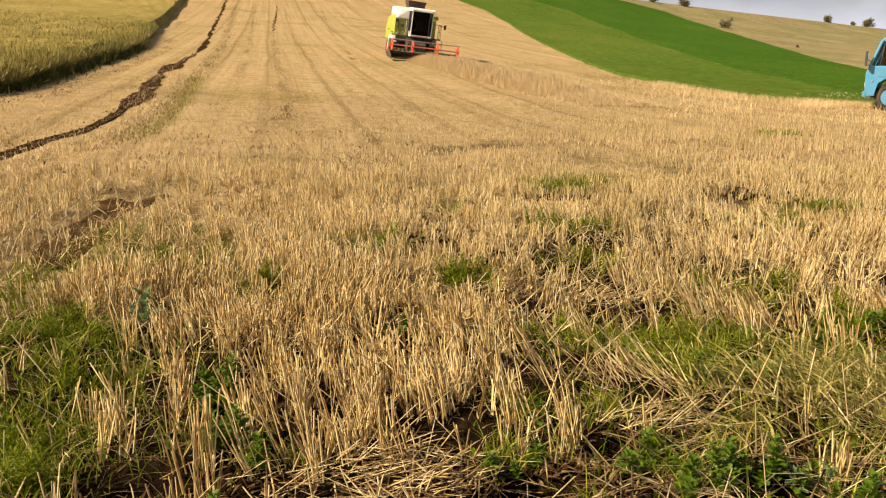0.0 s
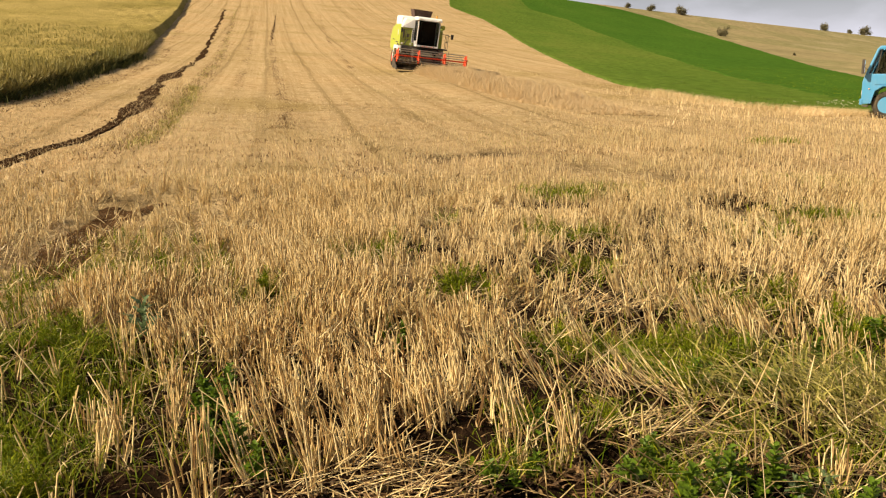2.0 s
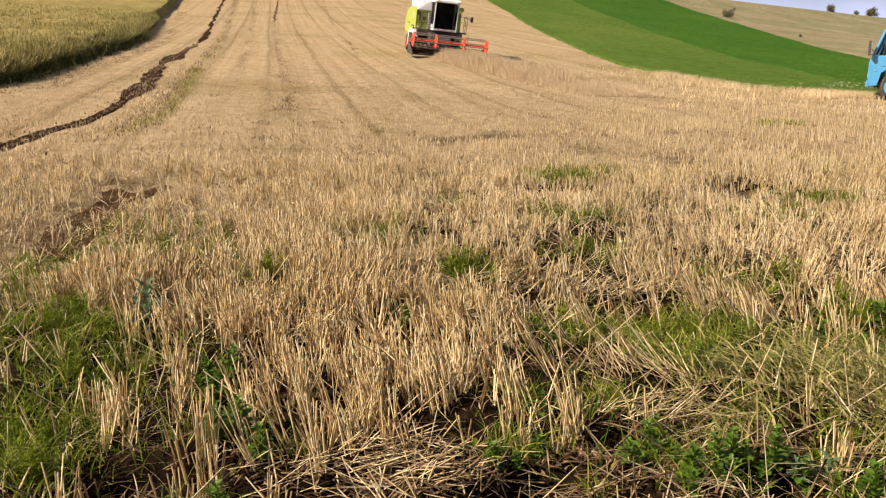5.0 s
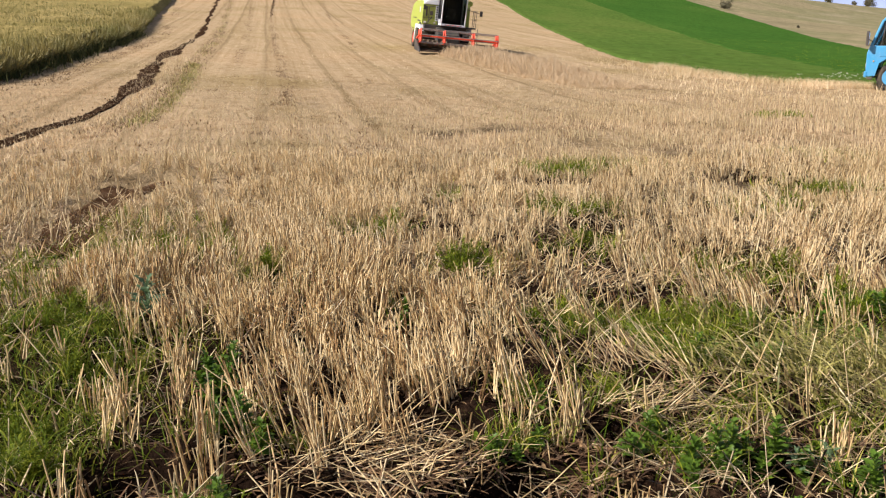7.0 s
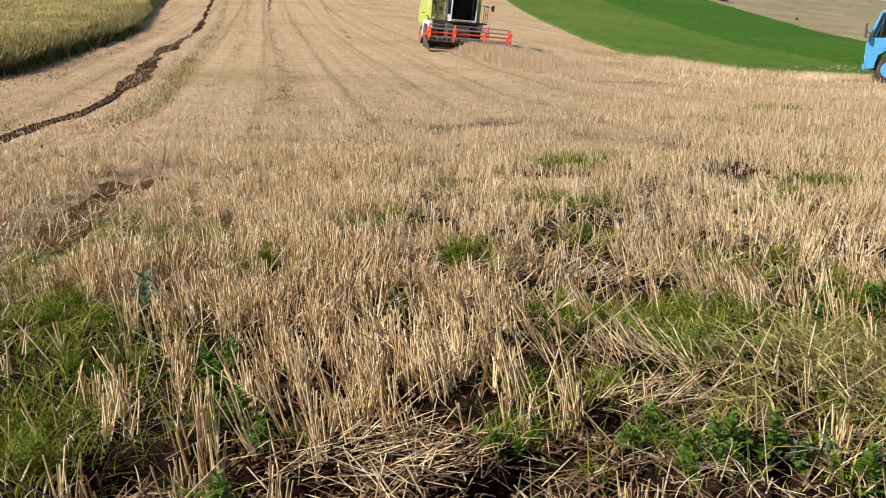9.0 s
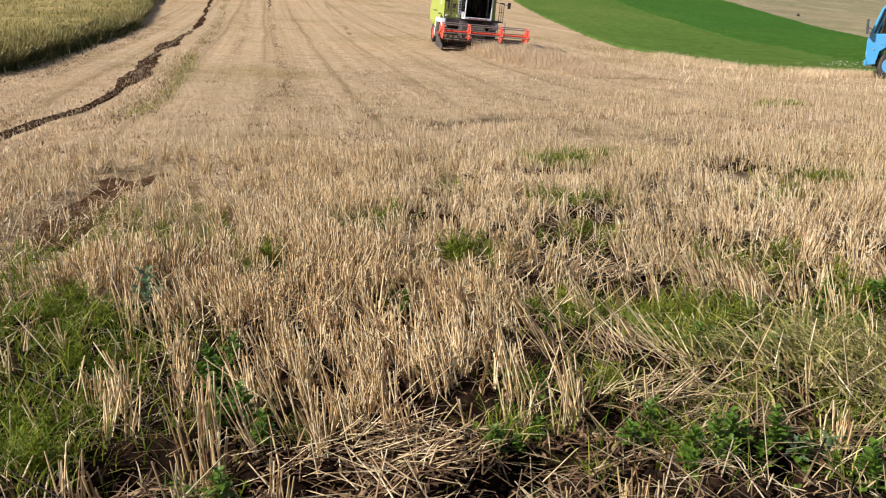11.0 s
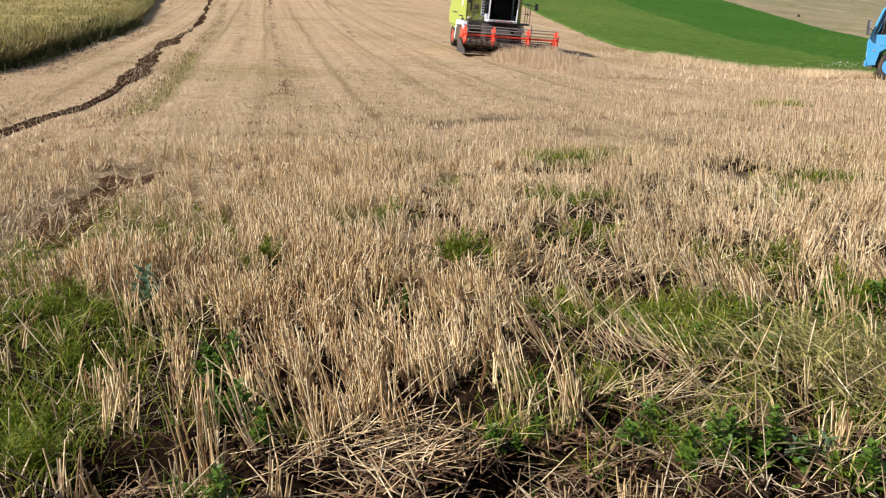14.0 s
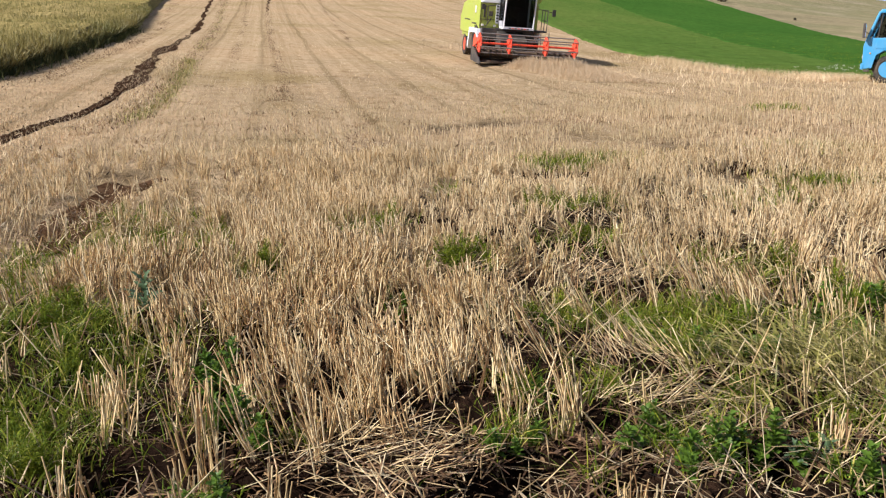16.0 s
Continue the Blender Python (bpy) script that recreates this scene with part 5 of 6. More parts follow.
    mirror(c, (x1, y0 + 0.1, 2.5), (1.78, -1.62, 2.35), (0.16, 0.30))
    mirror(c, (x0, y0 + 0.1, 2.6), (-1.42, -1.45, 2.42), (0.14, 0.24))
    # platform, railing and ladder on the machine's left
    deck = part("platform", box(shape(), 0.98, 1.62, -1.30, -0.30, 1.46, 1.54, 0.01), DARK, c, "dark step platform")
    for yy in (-1.28, -0.8, -0.34):
        part("post", rod(shape(), (1.60, yy, 1.5), (1.60, yy, 2.45), 0.018, 6), STEEL, deck)
    for zz in (1.98, 2.45):
        part("rail", rod(shape(), (1.60, -1.28, zz), (1.60, -0.34, zz), 0.018, 6), STEEL, deck)
    for zz in (0.55, 0.85, 1.15):
        part("step", box(shape(), 1.35, 1.75, -1.42, -1.22, zz, zz + 0.03, 0.005), STEEL, deck)
    for xx in (1.36, 1.74):
        part("stringer", rod(shape(), (xx, -1.40, 0.5), (xx, -1.28, 1.5), 0.02, 6), STEEL, deck)
    part("ladder_fender", prism(shape(), [(-0.95, 1.25), (-0.6, 1.46), (-0.35, 1.46), (-0.35, 0.75), (-0.5, 0.7)], 1.0, 1.32, 0.02), LENS, c, "pale fender under the platform")
    # chassis, feeder and header
    part("chassis", box(shape(), -0.85, 0.85, -0.5, 4.2, 0.62, 1.3, 0.04), DARK, c, "dark machine underside")
    part("front_axle", rod(shape(), (-1.3, 0, 0.80), (1.3, 0, 0.80), 0.13, 10), DARK, c)
    part("rear_axle", rod(shape(), (-1.1, 3.7, 0.55), (1.1, 3.7, 0.55), 0.09, 10), DARK, c)
    part("under_cab_panel", box(shape(), -1.30, 1.15, -0.95, -0.45, 1.12, 1.50, 0.02), DARK, c, "dark panel below the cab")
    part("feeder_house", prism(shape(), [(-0.3, 0.95), (-0.3, 1.65), (-1.9, 1.05), (-1.9, 0.35)], -0.62, 0.62, 0.03), DARK, c, "dark feeder housing")
    trough = part("header_trough", prism(shape(), [(-1.85, 0.22), (-1.80, 0.68), (-1.74, 0.70), (-1.74, 0.16), (-2.9, 0.10), (-2.95, 0.14)], HX - HALF, HX + HALF, 0), SHADED_CHAFF, c, "header trough dusted with chaff, coloured dark for shade")
    screw = part("feed_auger", rod(shape(), (HX - HALF + 0.05, -2.15, 0.45), (HX + HALF - 0.05, -2.15, 0.45), 0.17, 14), SHADED_CHAFF, c, "feed auger dusted with chaff, coloured dark for shade")
    for s in (-1, 1):
        bm = shape()
        for i in range(90):
            vs = []
            for k in (i, i + 1):
                a = k * 0.45
                xx = HX + s * (HALF - 0.08 - k * 0.0185)
                for r in (0.16, 0.27):
                    vs.append(bm.verts.new((xx, -2.15 + r * math.cos(a), 0.45 + r * math.sin(a))))
            bm.faces.new((vs[0], vs[1], vs[3], vs[2]))
        part("flighting", bm, SHADED_CHAFF, screw)
    for s in (-1, 1):
        end = part("header_end", prism(shape(), [(-1.7, 0.12), (-1.7, 0.72), (-2.35, 0.66), (-3.1, 0.36), (-3.75, 0.14), (-3.7, 0.08)], HX + s * HALF - 0.035, HX + s * HALF + 0.035, 0.012), DARK, c, "dark header end plate")
        part("divider_tip", rod(shape(), (HX + s * HALF, -3.3, 0.3), (HX + s * HALF, -3.75, 0.08), 0.07, 8, 0.015), DARK, end, "dark crop divider point")
        part("reel_arm", rod(shape(), (HX + s * (HALF - 0.06), -1.75, 0.72), (HX + s * (HALF - 0.06), REEL_Y, REEL_Z + 0.03), 0.05, 8), RED, c, "red reel arm")
    for i in range(34):
        xx = HX - HALF + 0.07 + i * (2 * HALF - 0.14) / 33
        part("knife_guard", rod(shape(), (xx, -2.88, 0.115), (xx, -3.02, 0.105), 0.02, 5, 0.004), STEEL, trough)
    # reel, turning on its own axle
    reel = new("reel")
    reel.parent = c
    reel.matrix_local = pose(HX, REEL_Y, REEL_Z)
    part("reel_tube", rod(shape(), (-HALF + 0.08, 0, 0), (HALF - 0.08, 0, 0), 0.045, 10), RED, reel, "red reel tube")
    BATS = 6
    for k, xx in enumerate((-HALF + 0.12, -0.82, 0.82, HALF - 0.12)):
        for b in range(BATS):
            a = 6.28319 * b / BATS
            p = Vector((xx, REEL_R * math.cos(a), REEL_R * math.sin(a)))
            a2 = 6.28319 * (b + 1) / BATS
            p2 = Vector((xx, REEL_R * math.cos(a2), REEL_R * math.sin(a2)))
            part("spoke", rod(shape(), (xx, 0, 0), p, 0.058, 6), RED, reel, "red reel spoke")
            part("rim_bar", rod(shape(), p * 0.98 + Vector((0.02 * xx, 0, 0)), p2 * 0.98 + Vector((0.02 * xx, 0, 0)), 0.032, 6), RED, reel, "red rim bar")
        part("reel_hub", rod(shape(), (xx - 0.05, 0, 0), (xx + 0.05, 0, 0), 0.13, 14), RED, reel, "red reel hub")
    for b in range(BATS):
        a = 6.28319 * b / BATS
        y, z = REEL_R * math.cos(a), REEL_R * math.sin(a)
        part("reel_bat", rod(shape(), (-HALF + 0.1, y, z), (HALF - 0.1, y, z), 0.026, 7), STEEL, reel)
    wheels = [wheel(c, s * 1.18, 0, 0.80, 0.52, RED, "red wheel rim") for s in (-1, 1)]
    rear = [wheel(c, s * 1.05, 3.7, 0.55, 0.36, RED, "red wheel rim", 14) for s in (-1, 1)]
    return c, reel, wheels, rear


# ---------- truck: faces -y, stands on z = 0, front bumper over the origin ----------
def build_truck():
    t = tagged(new("truck"), "sky blue forward-control truck parked at the field edge", "truck")
    cab = part("cab_body", prism(shape(), [(0.0, 0.62), (-0.02, 1.35), (0.06, 1.62), (1.95, 1.62), (1.95, 0.75), (1.38, 0.62), (1.26, 1.02), (1.00, 1.18), (0.66, 1.18), (0.40, 1.02), (0.28, 0.55), (0.05, 0.52)], -1.16, 1.16, 0.03), BLUE, t)
    part("cab_roof", prism(shape(), [(0.36, 2.48), (0.46, 2.62), (1.90, 2.64), (1.96, 2.50)], -1.10, 1.10, 0.04), BLUE, t)
    for s in (-1, 1):
        part("pillar", rod(shape(), (s * 1.11, 0.10, 1.60), (s * 1.05, 0.42, 2.52), 0.05, 8), BLUE, t)
        part("pillar", rod(shape(), (s * 1.12, 1.05, 1.60), (s * 1.08, 1.05, 2.52), 0.04, 8), BLUE, t)
        part("pillar", rod(shape(), (s * 1.11, 1.90, 1.60), (s * 1.08, 1.90, 2.52), 0.06, 8), BLUE, t)
        part("vent_pillar", rod(shape(), (s * 1.12, 0.42, 1.60), (s * 1.08, 0.52, 2.50), 0.018, 6), DARK, t)
        bm = shape()
        v = [bm.verts.new(p) for p in ((s * 1.12, 0.16, 1.63), (s * 1.12, 1.86, 1.63), (s * 1.08, 1.86, 2.50), (s * 1.08, 0.45, 2.50))]
        bm.faces.new(v)
        bmesh.ops.solidify(bm, geom=bm.faces[:], thickness=0.008)
        part("side_window", bm, GLASS, t, "tinted side window")
        door = part("door", prism(shape(), [(0.40, 1.24), (0.40, 1.58), (1.86, 1.58), (1.86, 0.86), (1.46, 0.76), (1.32, 1.08), (1.05, 1.24), (0.65, 1.24)], s * 1.165 - 0.012, s * 1.165 + 0.012, 0.008), BLUE, t)
        part("door_handle", box(shape(), s * 1.20 - 0.02, s * 1.20 + 0.02, 1.55, 1.72, 1.36, 1.41, 0.01), DARK, door)
        part("indicator_lamp", box(shape(), s * 1.17 - 0.02, s * 1.17 + 0.02, 0.20, 0.25, 1.06, 1.10, 0.02), AMBER, t)
        lamp = part("headlight", rod(shape(), (s * 0.82, -0.04, 0.92), (s * 0.82, 0.02, 0.92), 0.12, 16), LENS, t, "round headlight")
        part("headlight_ring", rod(shape(), (s * 0.82, -0.035, 0.92), (s * 0.82, 0.01, 0.92), 0.145, 16), GREY, lamp)
        part("fender_edge", prism(shape(), [(0.27, 0.55), (0.38, 1.04), (0.64, 1.22), (1.02, 1.22), (1.30, 1.04), (1.42, 0.64), (1.38, 0.64), (1.26, 1.02), (1.00, 1.18), (0.66, 1.18), (0.42, 1.02), (0.31, 0.55)], s * 1.17 - 0.03, s * 1.17 + 0.03, 0), BLUE, t)
        part("cab_step", box(shape(), s * 1.08 - 0.12, s * 1.08 + 0.12, 0.06, 0.24, 0.42, 0.50, 0.02), DARK, t)
    bm = shape()
    v = [bm.verts.new(p) for p in ((-1.04, 0.08, 1.64), (1.04, 0.08, 1.64), (1.0, 0.40, 2.50), (-1.0, 0.40, 2.50))]
    bm.faces.new(v)
    bmesh.ops.solidify(bm, geom=bm.faces[:], thickness=0.008)
    part("windscreen", bm, GLASS, t, "tinted windscreen")
    part("cab_back", box(shape(), -1.08, 1.08, 1.88, 1.92, 1.6, 2.5, 0), BLUE, t)
    seat = part("seat", box(shape(), -0.95, 0.95, 1.25, 1.80, 1.35, 1.62, 0.05), INTERIOR, t, "dark bench seat, empty")
    part("seat_back", box(shape(), -0.95, 0.95, 1.68, 1.84, 1.6, 2.1, 0.05), INTERIOR, seat)
    part("bumper", box(shape(), -1.18, 1.18, -0.06, 0.04, 0.50, 0.72, 0.03), BLUE, t, "blue front bumper")
    grille = part("grille", box(shape(), -0.6, 0.6, -0.03, 0.0, 0.82, 1.12, 0.01), DARK, t, "dark grille")
    for i in range(5):
        part("slat", box(shape(), -0.58, 0.58, -0.05, -0.03, 0.85 + i * 0.055, 0.87 + i * 0.055, 0.004), GREY, grille)
    for s in (1,):
        mirror(t, (s * 1.12, 0.15, 1.75), (s * 1.36, -0.02, 1.88), (0.18, 0.52), 0.045)
        part("mirror_stay", rod(shape(), (s * 1.10, 0.12, 1.62), (s * 1.34, -0.02, 1.68), 0.012, 6), DARK, t)
    part("chassis_rail", box(shape(), -0.45, -0.35, 0.2, 6.6, 0.62, 0.82, 0.01), DARK, t)
    part("chassis_rail", box(shape(), 0.35, 0.45, 0.2, 6.6, 0.62, 0.82, 0.01), DARK, t)
    bed = part("load_bed", box(shape(), -1.22, 1.22, 2.15, 6.8, 0.98, 1.10, 0.02), BLUE, t, "blue load bed with board sides")
    for x, w in ((-1.21, 0.04), (1.21, 0.04)):
        for k in range(3):
            part("board", box(shape(), x - w / 2, x + w / 2, 2.17, 6.78, 1.12 + k * 0.22, 1.32 + k * 0.22, 0.01), BLUE, bed)
    for y in (2.17, 6.78):
        for k in range(3):
            part("board", box(shape(), -1.18, 1.18, y - 0.02, y + 0.02, 1.12 + k * 0.22, 1.32 + k * 0.22, 0.01), BLUE, bed)
    for y in (0.84, 5.2):
        for s in (-1, 1):
            wheel(t, s * 0.95, y, 0.50, 0.28, BLUE if y < 2 else DARK, "dusty wheel rim", 20)
    return t


combine, reel, front_wheels, rear_wheels = build_combine()
truck = build_truck()
TRUCK_AT = (16.07, 32.2)
truck.matrix_basis = pose(TRUCK_AT[0], TRUCK_AT[1], float(hill(*TRUCK_AT)) - 0.02, 0, 0, -121)


# ---------- shrubs on the hill ----------
def build_shrub(x, y, size, seed, label):
    r = np.random.default_rng(seed)
    s = tagged(new("shrub"), label, "shrub", "shrubs on the hill")
    s.matrix_basis = pose(x, y, float(hill(x, y)) - 0.05)
    bm = shape()
    tips = []
    for i in range(10):
        a = r.random() * 6.283
        tip = Vector((math.cos(a) * size * r.uniform(0.1, 0.5), math.sin(a) * size * r.uniform(0.1, 0.5), size * r.uniform(0.15, 0.6)))
        rod(bm, (0.05 * math.cos(a), 0.05 * math.sin(a), 0), tip * 0.6, 0.035 * size, 5, 0.02 * size)
        rod(bm, tip * 0.6, tip, 0.02 * size, 5, 0.005)
        tips.append(tip)
    part("branches", bm, BARK, s)
    pts = []
    for tip in tips:
        pts.append(np.array(tip)[None, :] * r.uniform(0.7, 1.05) + r.normal(0, size * 0.11, (130, 3)))
    p = np.concatenate(pts)
    p[:, 2] = np.clip(p[:, 2], 0.1, None)
    n = len(p)
    d1, d2 = r.normal(0, 1, (n, 3)), r.normal(0, 1, (n, 3))
    d1 /= np.linalg.norm(d1, axis=1)[:, None]
    d2 /= np.linalg.norm(d2, axis=1)[:, None]
    w = size * r.uniform(0.03, 0.07, n)[:, None]
    v = np.stack([p - d1 * w, p - d2 * w * 0.6, p + d1 * w, p + d2 * w * 0.6], 1).reshape(-1, 3)
    leaves = mesh_object("crown", v, np.arange(4 * n).reshape(-1, 4), [SHRUB])
    leaves.parent = s
    return s


for i, (x, y, size, label) in enumerate([
        (84.0, 258.0, 3.6, "dark rounded shrub at the edge of the green crop"), (98.0, 354.0, 5.0, "small spreading tree on the hill crest"),
        (84.0, 347.0, 3.6, "small dark shrub on the hill crest"), (73.0, 341.0, 2.8, "small dark shrub on the hill crest"),
        (187.0, 419.0, 5.4, "low grey-green shrub on the hill crest"), (206.0, 434.0, 3.0, "low shrub on the hill crest"),
        (216.0, 440.0, 6.0, "wide low shrub on the hill crest"), (73.0, 177.0, 0.8, "thin bush in the dry grass")]):
    build_shrub(x, y, size, 300 + i, label)


# ---------- weeds among the stubble ----------
def leaf_mesh(name, length, width, curl, mat, lobes=0.0):
    """A pointed leaf with a folded midrib, growing along +y from the origin."""
    bm = shape()
    rows_ = []
    for i in range(7):
        f = i / 6
        w = width * 0.5 * math.sin(math.pi * min(1, f * 0.94 + 0.04)) ** 0.75 * (1 + lobes * (1 if i % 2 else -1))
        z = curl * length * (f - 1.15 * f * f)
        rows_.append([bm.verts.new((sx * w, f * length, z + abs(sx) * w * 0.35)) for sx in (-1, 0, 1)])
    for a, b in zip(rows_, rows_[1:]):
        for i in range(2):
            bm.faces.new((a[i], a[i + 1], b[i + 1], b[i]))
    me = bpy.data.meshes.new(name)
    bm.to_mesh(me)
    bm.free()
    me.materials.append(mat)
    for p in me.polygons:
        p.use_smooth = True
    return me


def leafy_weed(name, label, leaf, count, tall, r, stem_mat=LEAF):
    """A stem with leaves set round it; every leaf is a piece of its own on one shared mesh."""
    w = tagged(new(name), label, "weed", "weeds in the stubble")
    bm = shape()
    bend = Vector((r.uniform(-0.03, 0.03), r.uniform(-0.03, 0.03), tall))
    rod(bm, (0, 0, -0.02), bend * 0.5, 0.004, 5)
    rod(bm, bend * 0.5, bend, 0.004, 5, 0.002)
    part("stem", bm, stem_mat, w)
    for i in range(count):
        f = (i + 0.5) / count
        ob = new("leaf", leaf)
        ob.parent = w
        s = r.uniform(0.7, 1.2) * (1.1 - 0.5 * f)
        ob.matrix_local = Matrix.Translation(bend * f) @ pose(0, 0, 0, r.uniform(-5, 40) + 25 * f, r.uniform(-15, 15), i * 137.5) @ Matrix.Scale(s, 4)
    return w


def twig_mesh():
    bm = rod(shape(), (0, 0, -0.02), (0, 0, 0.2), 0.0028, 5, 0.001)
    me = bpy.data.meshes.new("twig")
    bm.to_mesh(me)
    bm.free()
    me.materials.append(FEATHER)
    return me


TWIG = twig_mesh()


def feather_weed(r):
    """A bushy plant of fine divided leaves."""
    w = tagged(new("feathery_weed"), "bushy green weed with finely divided leaves", "weed", "weeds in the stubble")
    bases, heights, leans = [], [], []
    for i in range(11):
        a = r.random() * 6.283
        tip = Vector((math.cos(a) * r.uniform(0.02, 0.13), math.sin(a) * r.uniform(0.02, 0.13), r.uniform(0.10, 0.24)))
        twig = new("stem", TWIG)
        twig.parent = w
        twig.matrix_local = tip.to_track_quat("Z", "Y").to_matrix().to_4x4() @ Matrix.Diagonal((1, 1, tip.length / 0.2, 1))
        for k in range(34):
            f = r.uniform(0.25, 1.0)
            bases.append(tuple(tip * f))
            heights.append(r.uniform(0.005, 0.035))
            b = r.random() * 6.283
            leans.append((math.cos(b) * r.uniform(0.015, 0.05), math.sin(b) * r.uniform(0.015, 0.05)))
    v, f = ribbon_arrays(np.array(bases), np.array(heights), np.array(leans), np.full(len(bases), 0.006), 2, 0.6, 0.3)
    fo = mesh_object("foliage", v, f, [FEATHER])
    fo.parent = w
    return w


def make_weeds():
    r = random.Random(5)
    oval = leaf_mesh("lobed_leaf", 0.066, 0.040, 0.35, LEAF, 0.42)
    broad = leaf_mesh("broad_leaf", 0.15, 0.07, 0.30, GRASS)
    spiny = leaf_mesh("spiny_leaf", 0.17, 0.05, 0.30, THISTLE, 0.35)
    masters = {
        "broad": [leafy_weed("broadleaf_weed", "low dark green weed with lobed leaves", oval, 24, 0.10 + 0.035 * k, r) for k in range(3)],
        "dock": [leafy_weed("dock_weed", "bright green weed with long pointed leaves", broad, 8, 0.08, r)],
        "thistle": [leafy_weed("thistle_weed", "pale grey-green thistle among the stubble", spiny, 12, 0.26, r, THISTLE)],
        "feather": [feather_weed(r) for _ in range(3)]}
    first = {k: list(v) for k, v in masters.items()}

    def put(kind, x, y, s):
        m = pose(x, y, float(top(x, y)) - 0.01, r.uniform(-8, 8), r.uniform(-8, 8), r.uniform(0, 360)) @ Matrix.Scale(s, 4)
        if first[kind]:
            first[kind].pop().matrix_basis = m
        else:
            ob = copy_thing(r.choice(masters[kind]), m)
            ob.matrix_basis = m
    for wx, wy, rad, kind in WEEDS:
        if wy > 14:
            continue
        count = {"grass": 1.5, "broad": 12, "feather": 5, "thistle": 3}[kind]
        count = max(1, round(count * (rad / 0.3) ** 1.2 * (0.6 if wy > 8 else 1)))
        wide = 1.5 if wy > 8 else 1.0
        for _ in range(count):
            k = kind if kind != "grass" else r.choice(["feather", "broad"])
            if k == "broad" and wy > 5.2:
                k = "feather"
            put(k, wx + r.gauss(0, rad * 0.55 * wide), wy + r.gauss(0, rad * 0.5 * wide), r.uniform(0.55, 1.1) * (0.7 if wy > 8 else 1) * (0.5 if k == "thistle" and wy < 4 else 1))
    for x, y in ((0.13, 3.28), (0.30, 3.05), (1.62, 4.05), (1.70, 4.15), (-0.62, 3.3), (1.5, 3.1)):
        put("dock", x, y, r.uniform(0.5, 0.8))


def clod_mesh(seed):
    r = np.random.default_rng(seed)
    bm = shape()
    bmesh.ops.create_icosphere(bm, subdivisions=2, radius=1.0)
    for v in bm.verts:
        v.co *= 0.75 + 0.5 * float(lattice(v.co.x * 3 + seed * 7, v.co.y * 3 + v.co.z * 2, 1.0, seed))
        v.co.z *= 0.6
    me = bpy.data.meshes.new("clod")
    bm.to_mesh(me)
    bm.free()
    me.materials.append(SHADED_SOIL)
    return me


def make_clods():
    shapes = [clod_mesh(s) for s in (1, 2, 3)]
    r = random.Random(9)
    spots = [(0.30, 2.95, 0.55), (1.15, 3.30, 0.6), (-1.1, 2.85, 0.5), (-0.35, 2.75, 0.4), (0.1, 3.35, 0.3)]
    for i in range(70):
        cx, cy, s = r.choice(spots)
        x, y = cx + r.gauss(0, s * 0.7), cy + r.gauss(0, s * 0.35)
        size = r.uniform(0.008, 0.030)
        ob = tagged(new("soil_clod", shapes[i % 3]), "dark brown crumb of earth among the straw", "clod", "clods of earth")
        ob.matrix_basis = pose(x, y, float(top(x, y)) + size * 0.2, r.uniform(-20, 20), r.uniform(-20, 20), r.uniform(0, 360)) @ Matrix.Scale(size, 4)


make_weeds()
make_clods()
# ---------- what moves ----------
START, END, HEAD0, HEAD1 = (-1.35, 55.5), (3.75, 37.6), 11.0, 8.5


def combine_at(t):
    """Where the header's middle stands, and the machine's heading, at t seconds."""
    f = t / 16.0
    return START[0] + (END[0] - START[0]) * f + 0.5 * f * (f - 1), START[1] + (END[1] - START[1]) * f, HEAD0 + (HEAD1 - HEAD0) * f


def combine_pose(t):
    x, y, heading = combine_at(t)
    a = radians(heading)
    ahead = np.array([math.sin(a), -math.cos(a)])
    left = np.array([math.cos(a), math.sin(a)])
    ox, oy = x - 2.6 * ahead[0] - HX * left[0], y - 2.6 * ahead[1] - HX * left[1]

    def z(d):
        return float(hill(ox + d[0], oy + d[1]))
    roll = -math.degrees(math.atan2(z(-1.2 * left) - z(1.2 * left), 2.4))
    nod = math.degrees(math.atan2(z(2.6 * ahead) - z(-3.7 * ahead), 6.3))
    return Matrix.Translation((ox, oy, z((0, 0)) - 0.02)) @ pose(0, 0, 0, 0, 0, heading) @ pose(0, 0, 0, -nod, 0, 0) @ pose(0, 0, 0, 0, 4.0 - 0.13 * t - roll, 0)


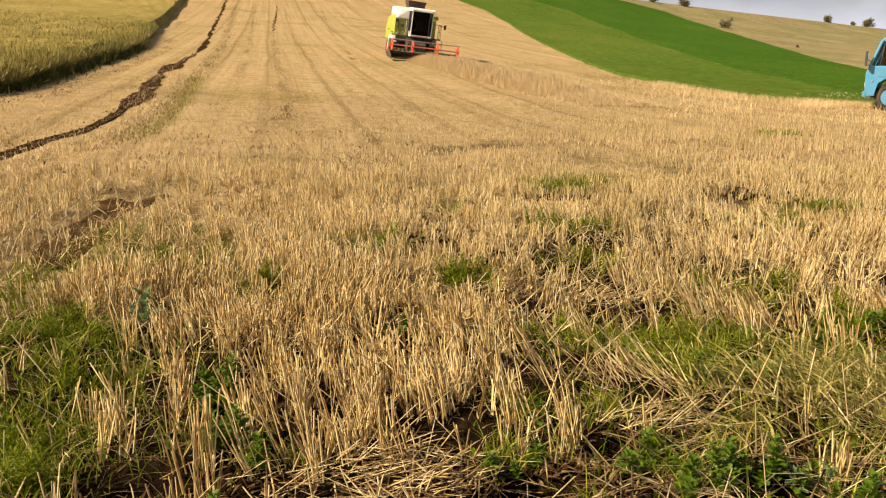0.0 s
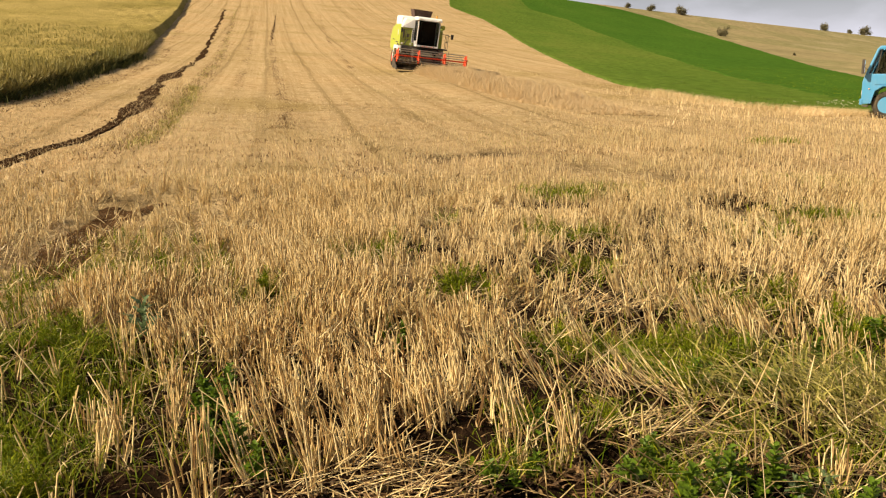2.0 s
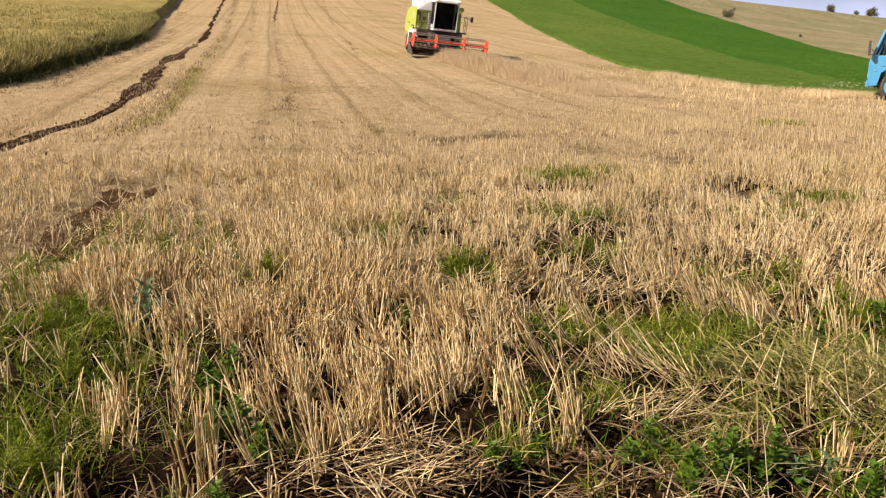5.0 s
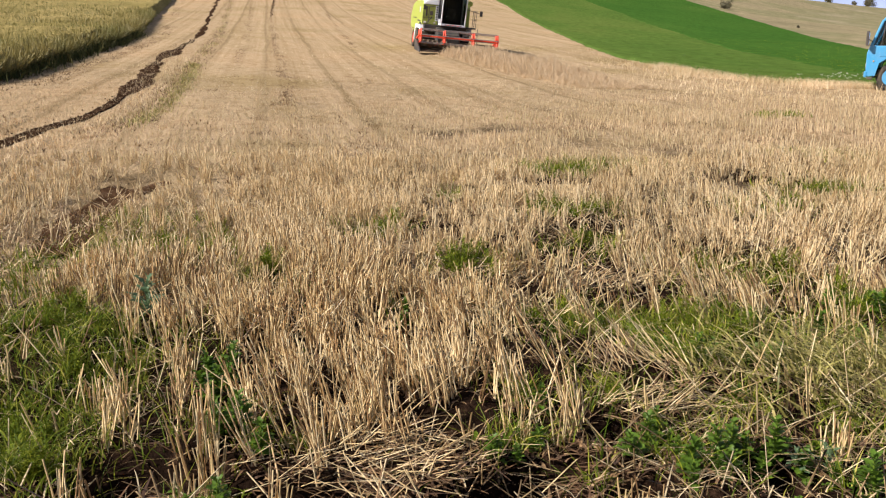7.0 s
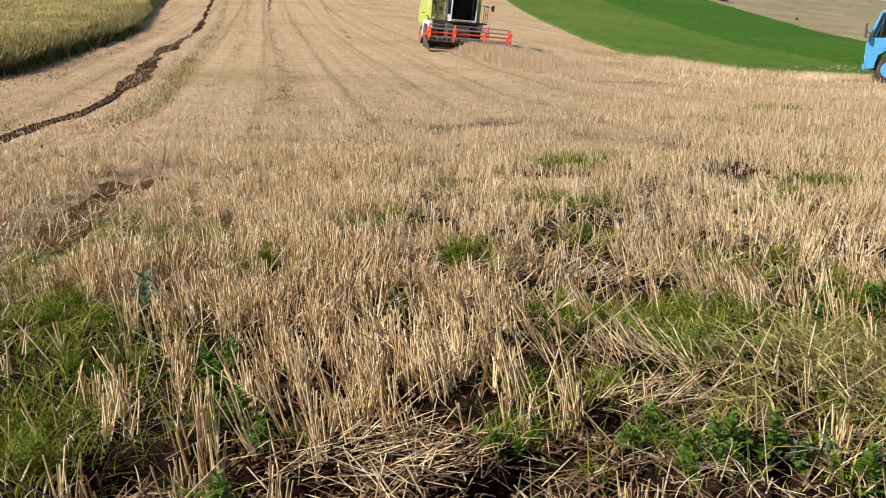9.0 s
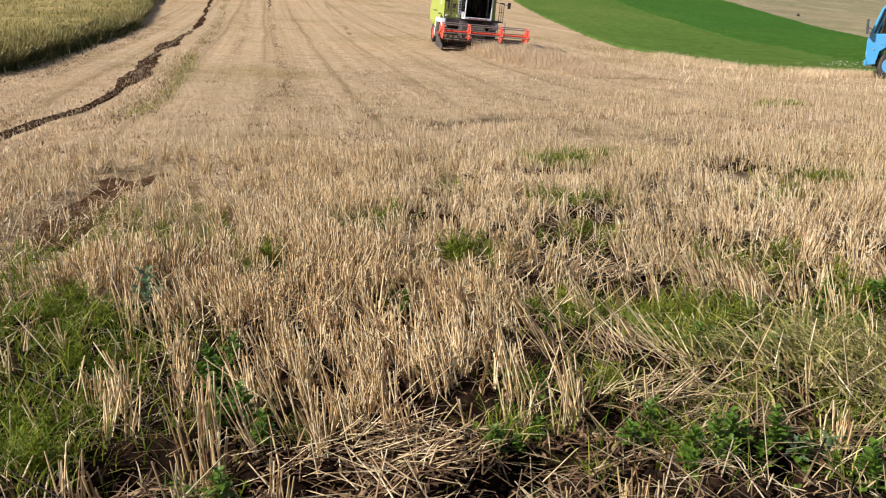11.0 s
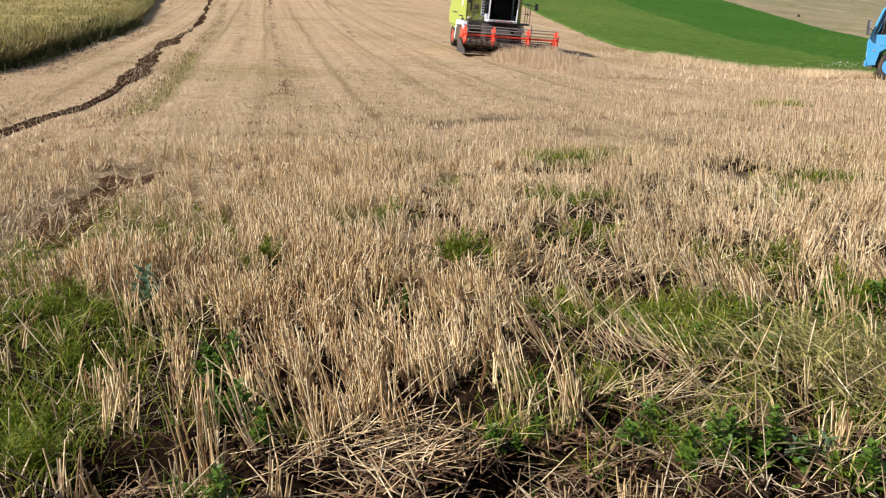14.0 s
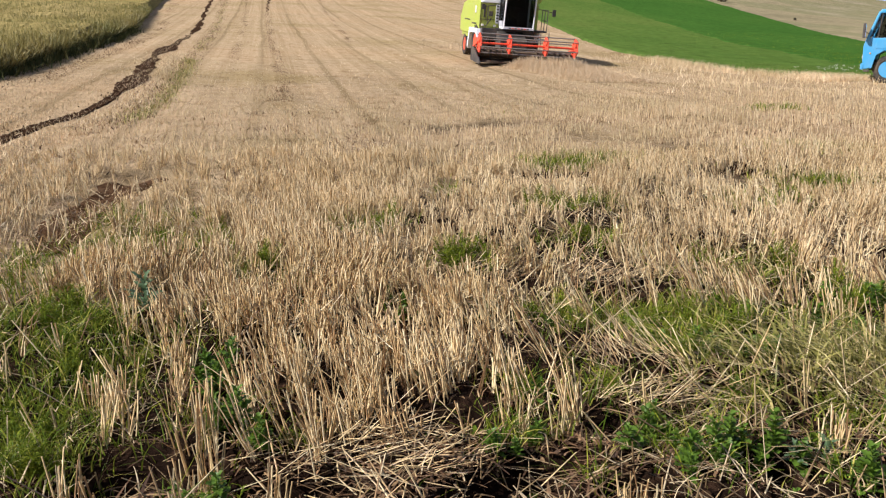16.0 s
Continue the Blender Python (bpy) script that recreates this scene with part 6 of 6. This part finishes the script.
# ---------- the last uncut strip before the machine ----------
def uncut_piece(t0, length, tall, parked=False):
    """A metre of standing wheat on the machine's way; the header reaches it at t0."""
    x, y, heading = combine_at(t0)
    a = radians(heading)
    ahead, left = np.array([math.sin(a), -math.cos(a)]), np.array([math.cos(a), math.sin(a)])
    n = int(1900 * length)
    u, v = rng.random(n) * length + 0.75, rng.uniform(-1.15, 2.1, n) + rng.normal(0, 0.28, n)
    px, py = x + u * ahead[0] + v * left[0], y + u * ahead[1] + v * left[1]
    h = tall * rng.uniform(0.5, 1.1, n) * (0.7 + 0.6 * lattice(px, py, 0.8, 98)) * np.clip((v + 1.45) / 0.9, 0.12, 1) * np.clip((2.5 - v) / 0.8, 0.2, 1)
    ob = ribbons("uncut_wheat", np.stack([px, py, hill(px, py)], 1), h, rng.normal(0, 0.09, (n, 2)), rng.uniform(0.006, 0.013, n), UNCUT, 2, 0.15, 0.6)
    return tagged(ob, "pale ripe wheat still standing before the header", "wheat", "uncut wheat strip", kind="stuff")


PIECE = 1.0
UNCUT_PIECES = [(t0, uncut_piece(t0, PIECE * 1.19, 0.62)) for t0 in np.arange(0.0, 16.0, PIECE)]
for k in range(6):
    uncut_piece(16.0 + k, PIECE * 1.19, 0.50 - 0.075 * k)


def motions():
    for t0, piece in UNCUT_PIECES:          # mown down as the knife passes
        rows = [(0.0, pose(0, 0, 0))] if t0 > 0.1 else []
        rows += [(t0, pose(0, 0, 0)), (t0 + 1.0, pose(0, 0, -0.6))]
        if t0 < 14.9:
            rows.append((16.0, pose(0, 0, -0.6)))
        walk(piece, rows)
    walk(combine, [(t, combine_pose(t)) for t in np.arange(0, 16.01, 1.0)])
    walk(reel, [(t, pose(HX, REEL_Y, REEL_Z, 110 * t)) for t in np.arange(0, 16.01, 0.5)])
    for group, r, y in ((front_wheels, 0.80, 0.0), (rear_wheels, 0.55, 3.7)):
        for w in group:
            side = w.location.x
            walk(w, [(t, pose(side, y, r, math.degrees(1.17 * t / r))) for t in np.arange(0, 16.01, 0.5)])


motions()
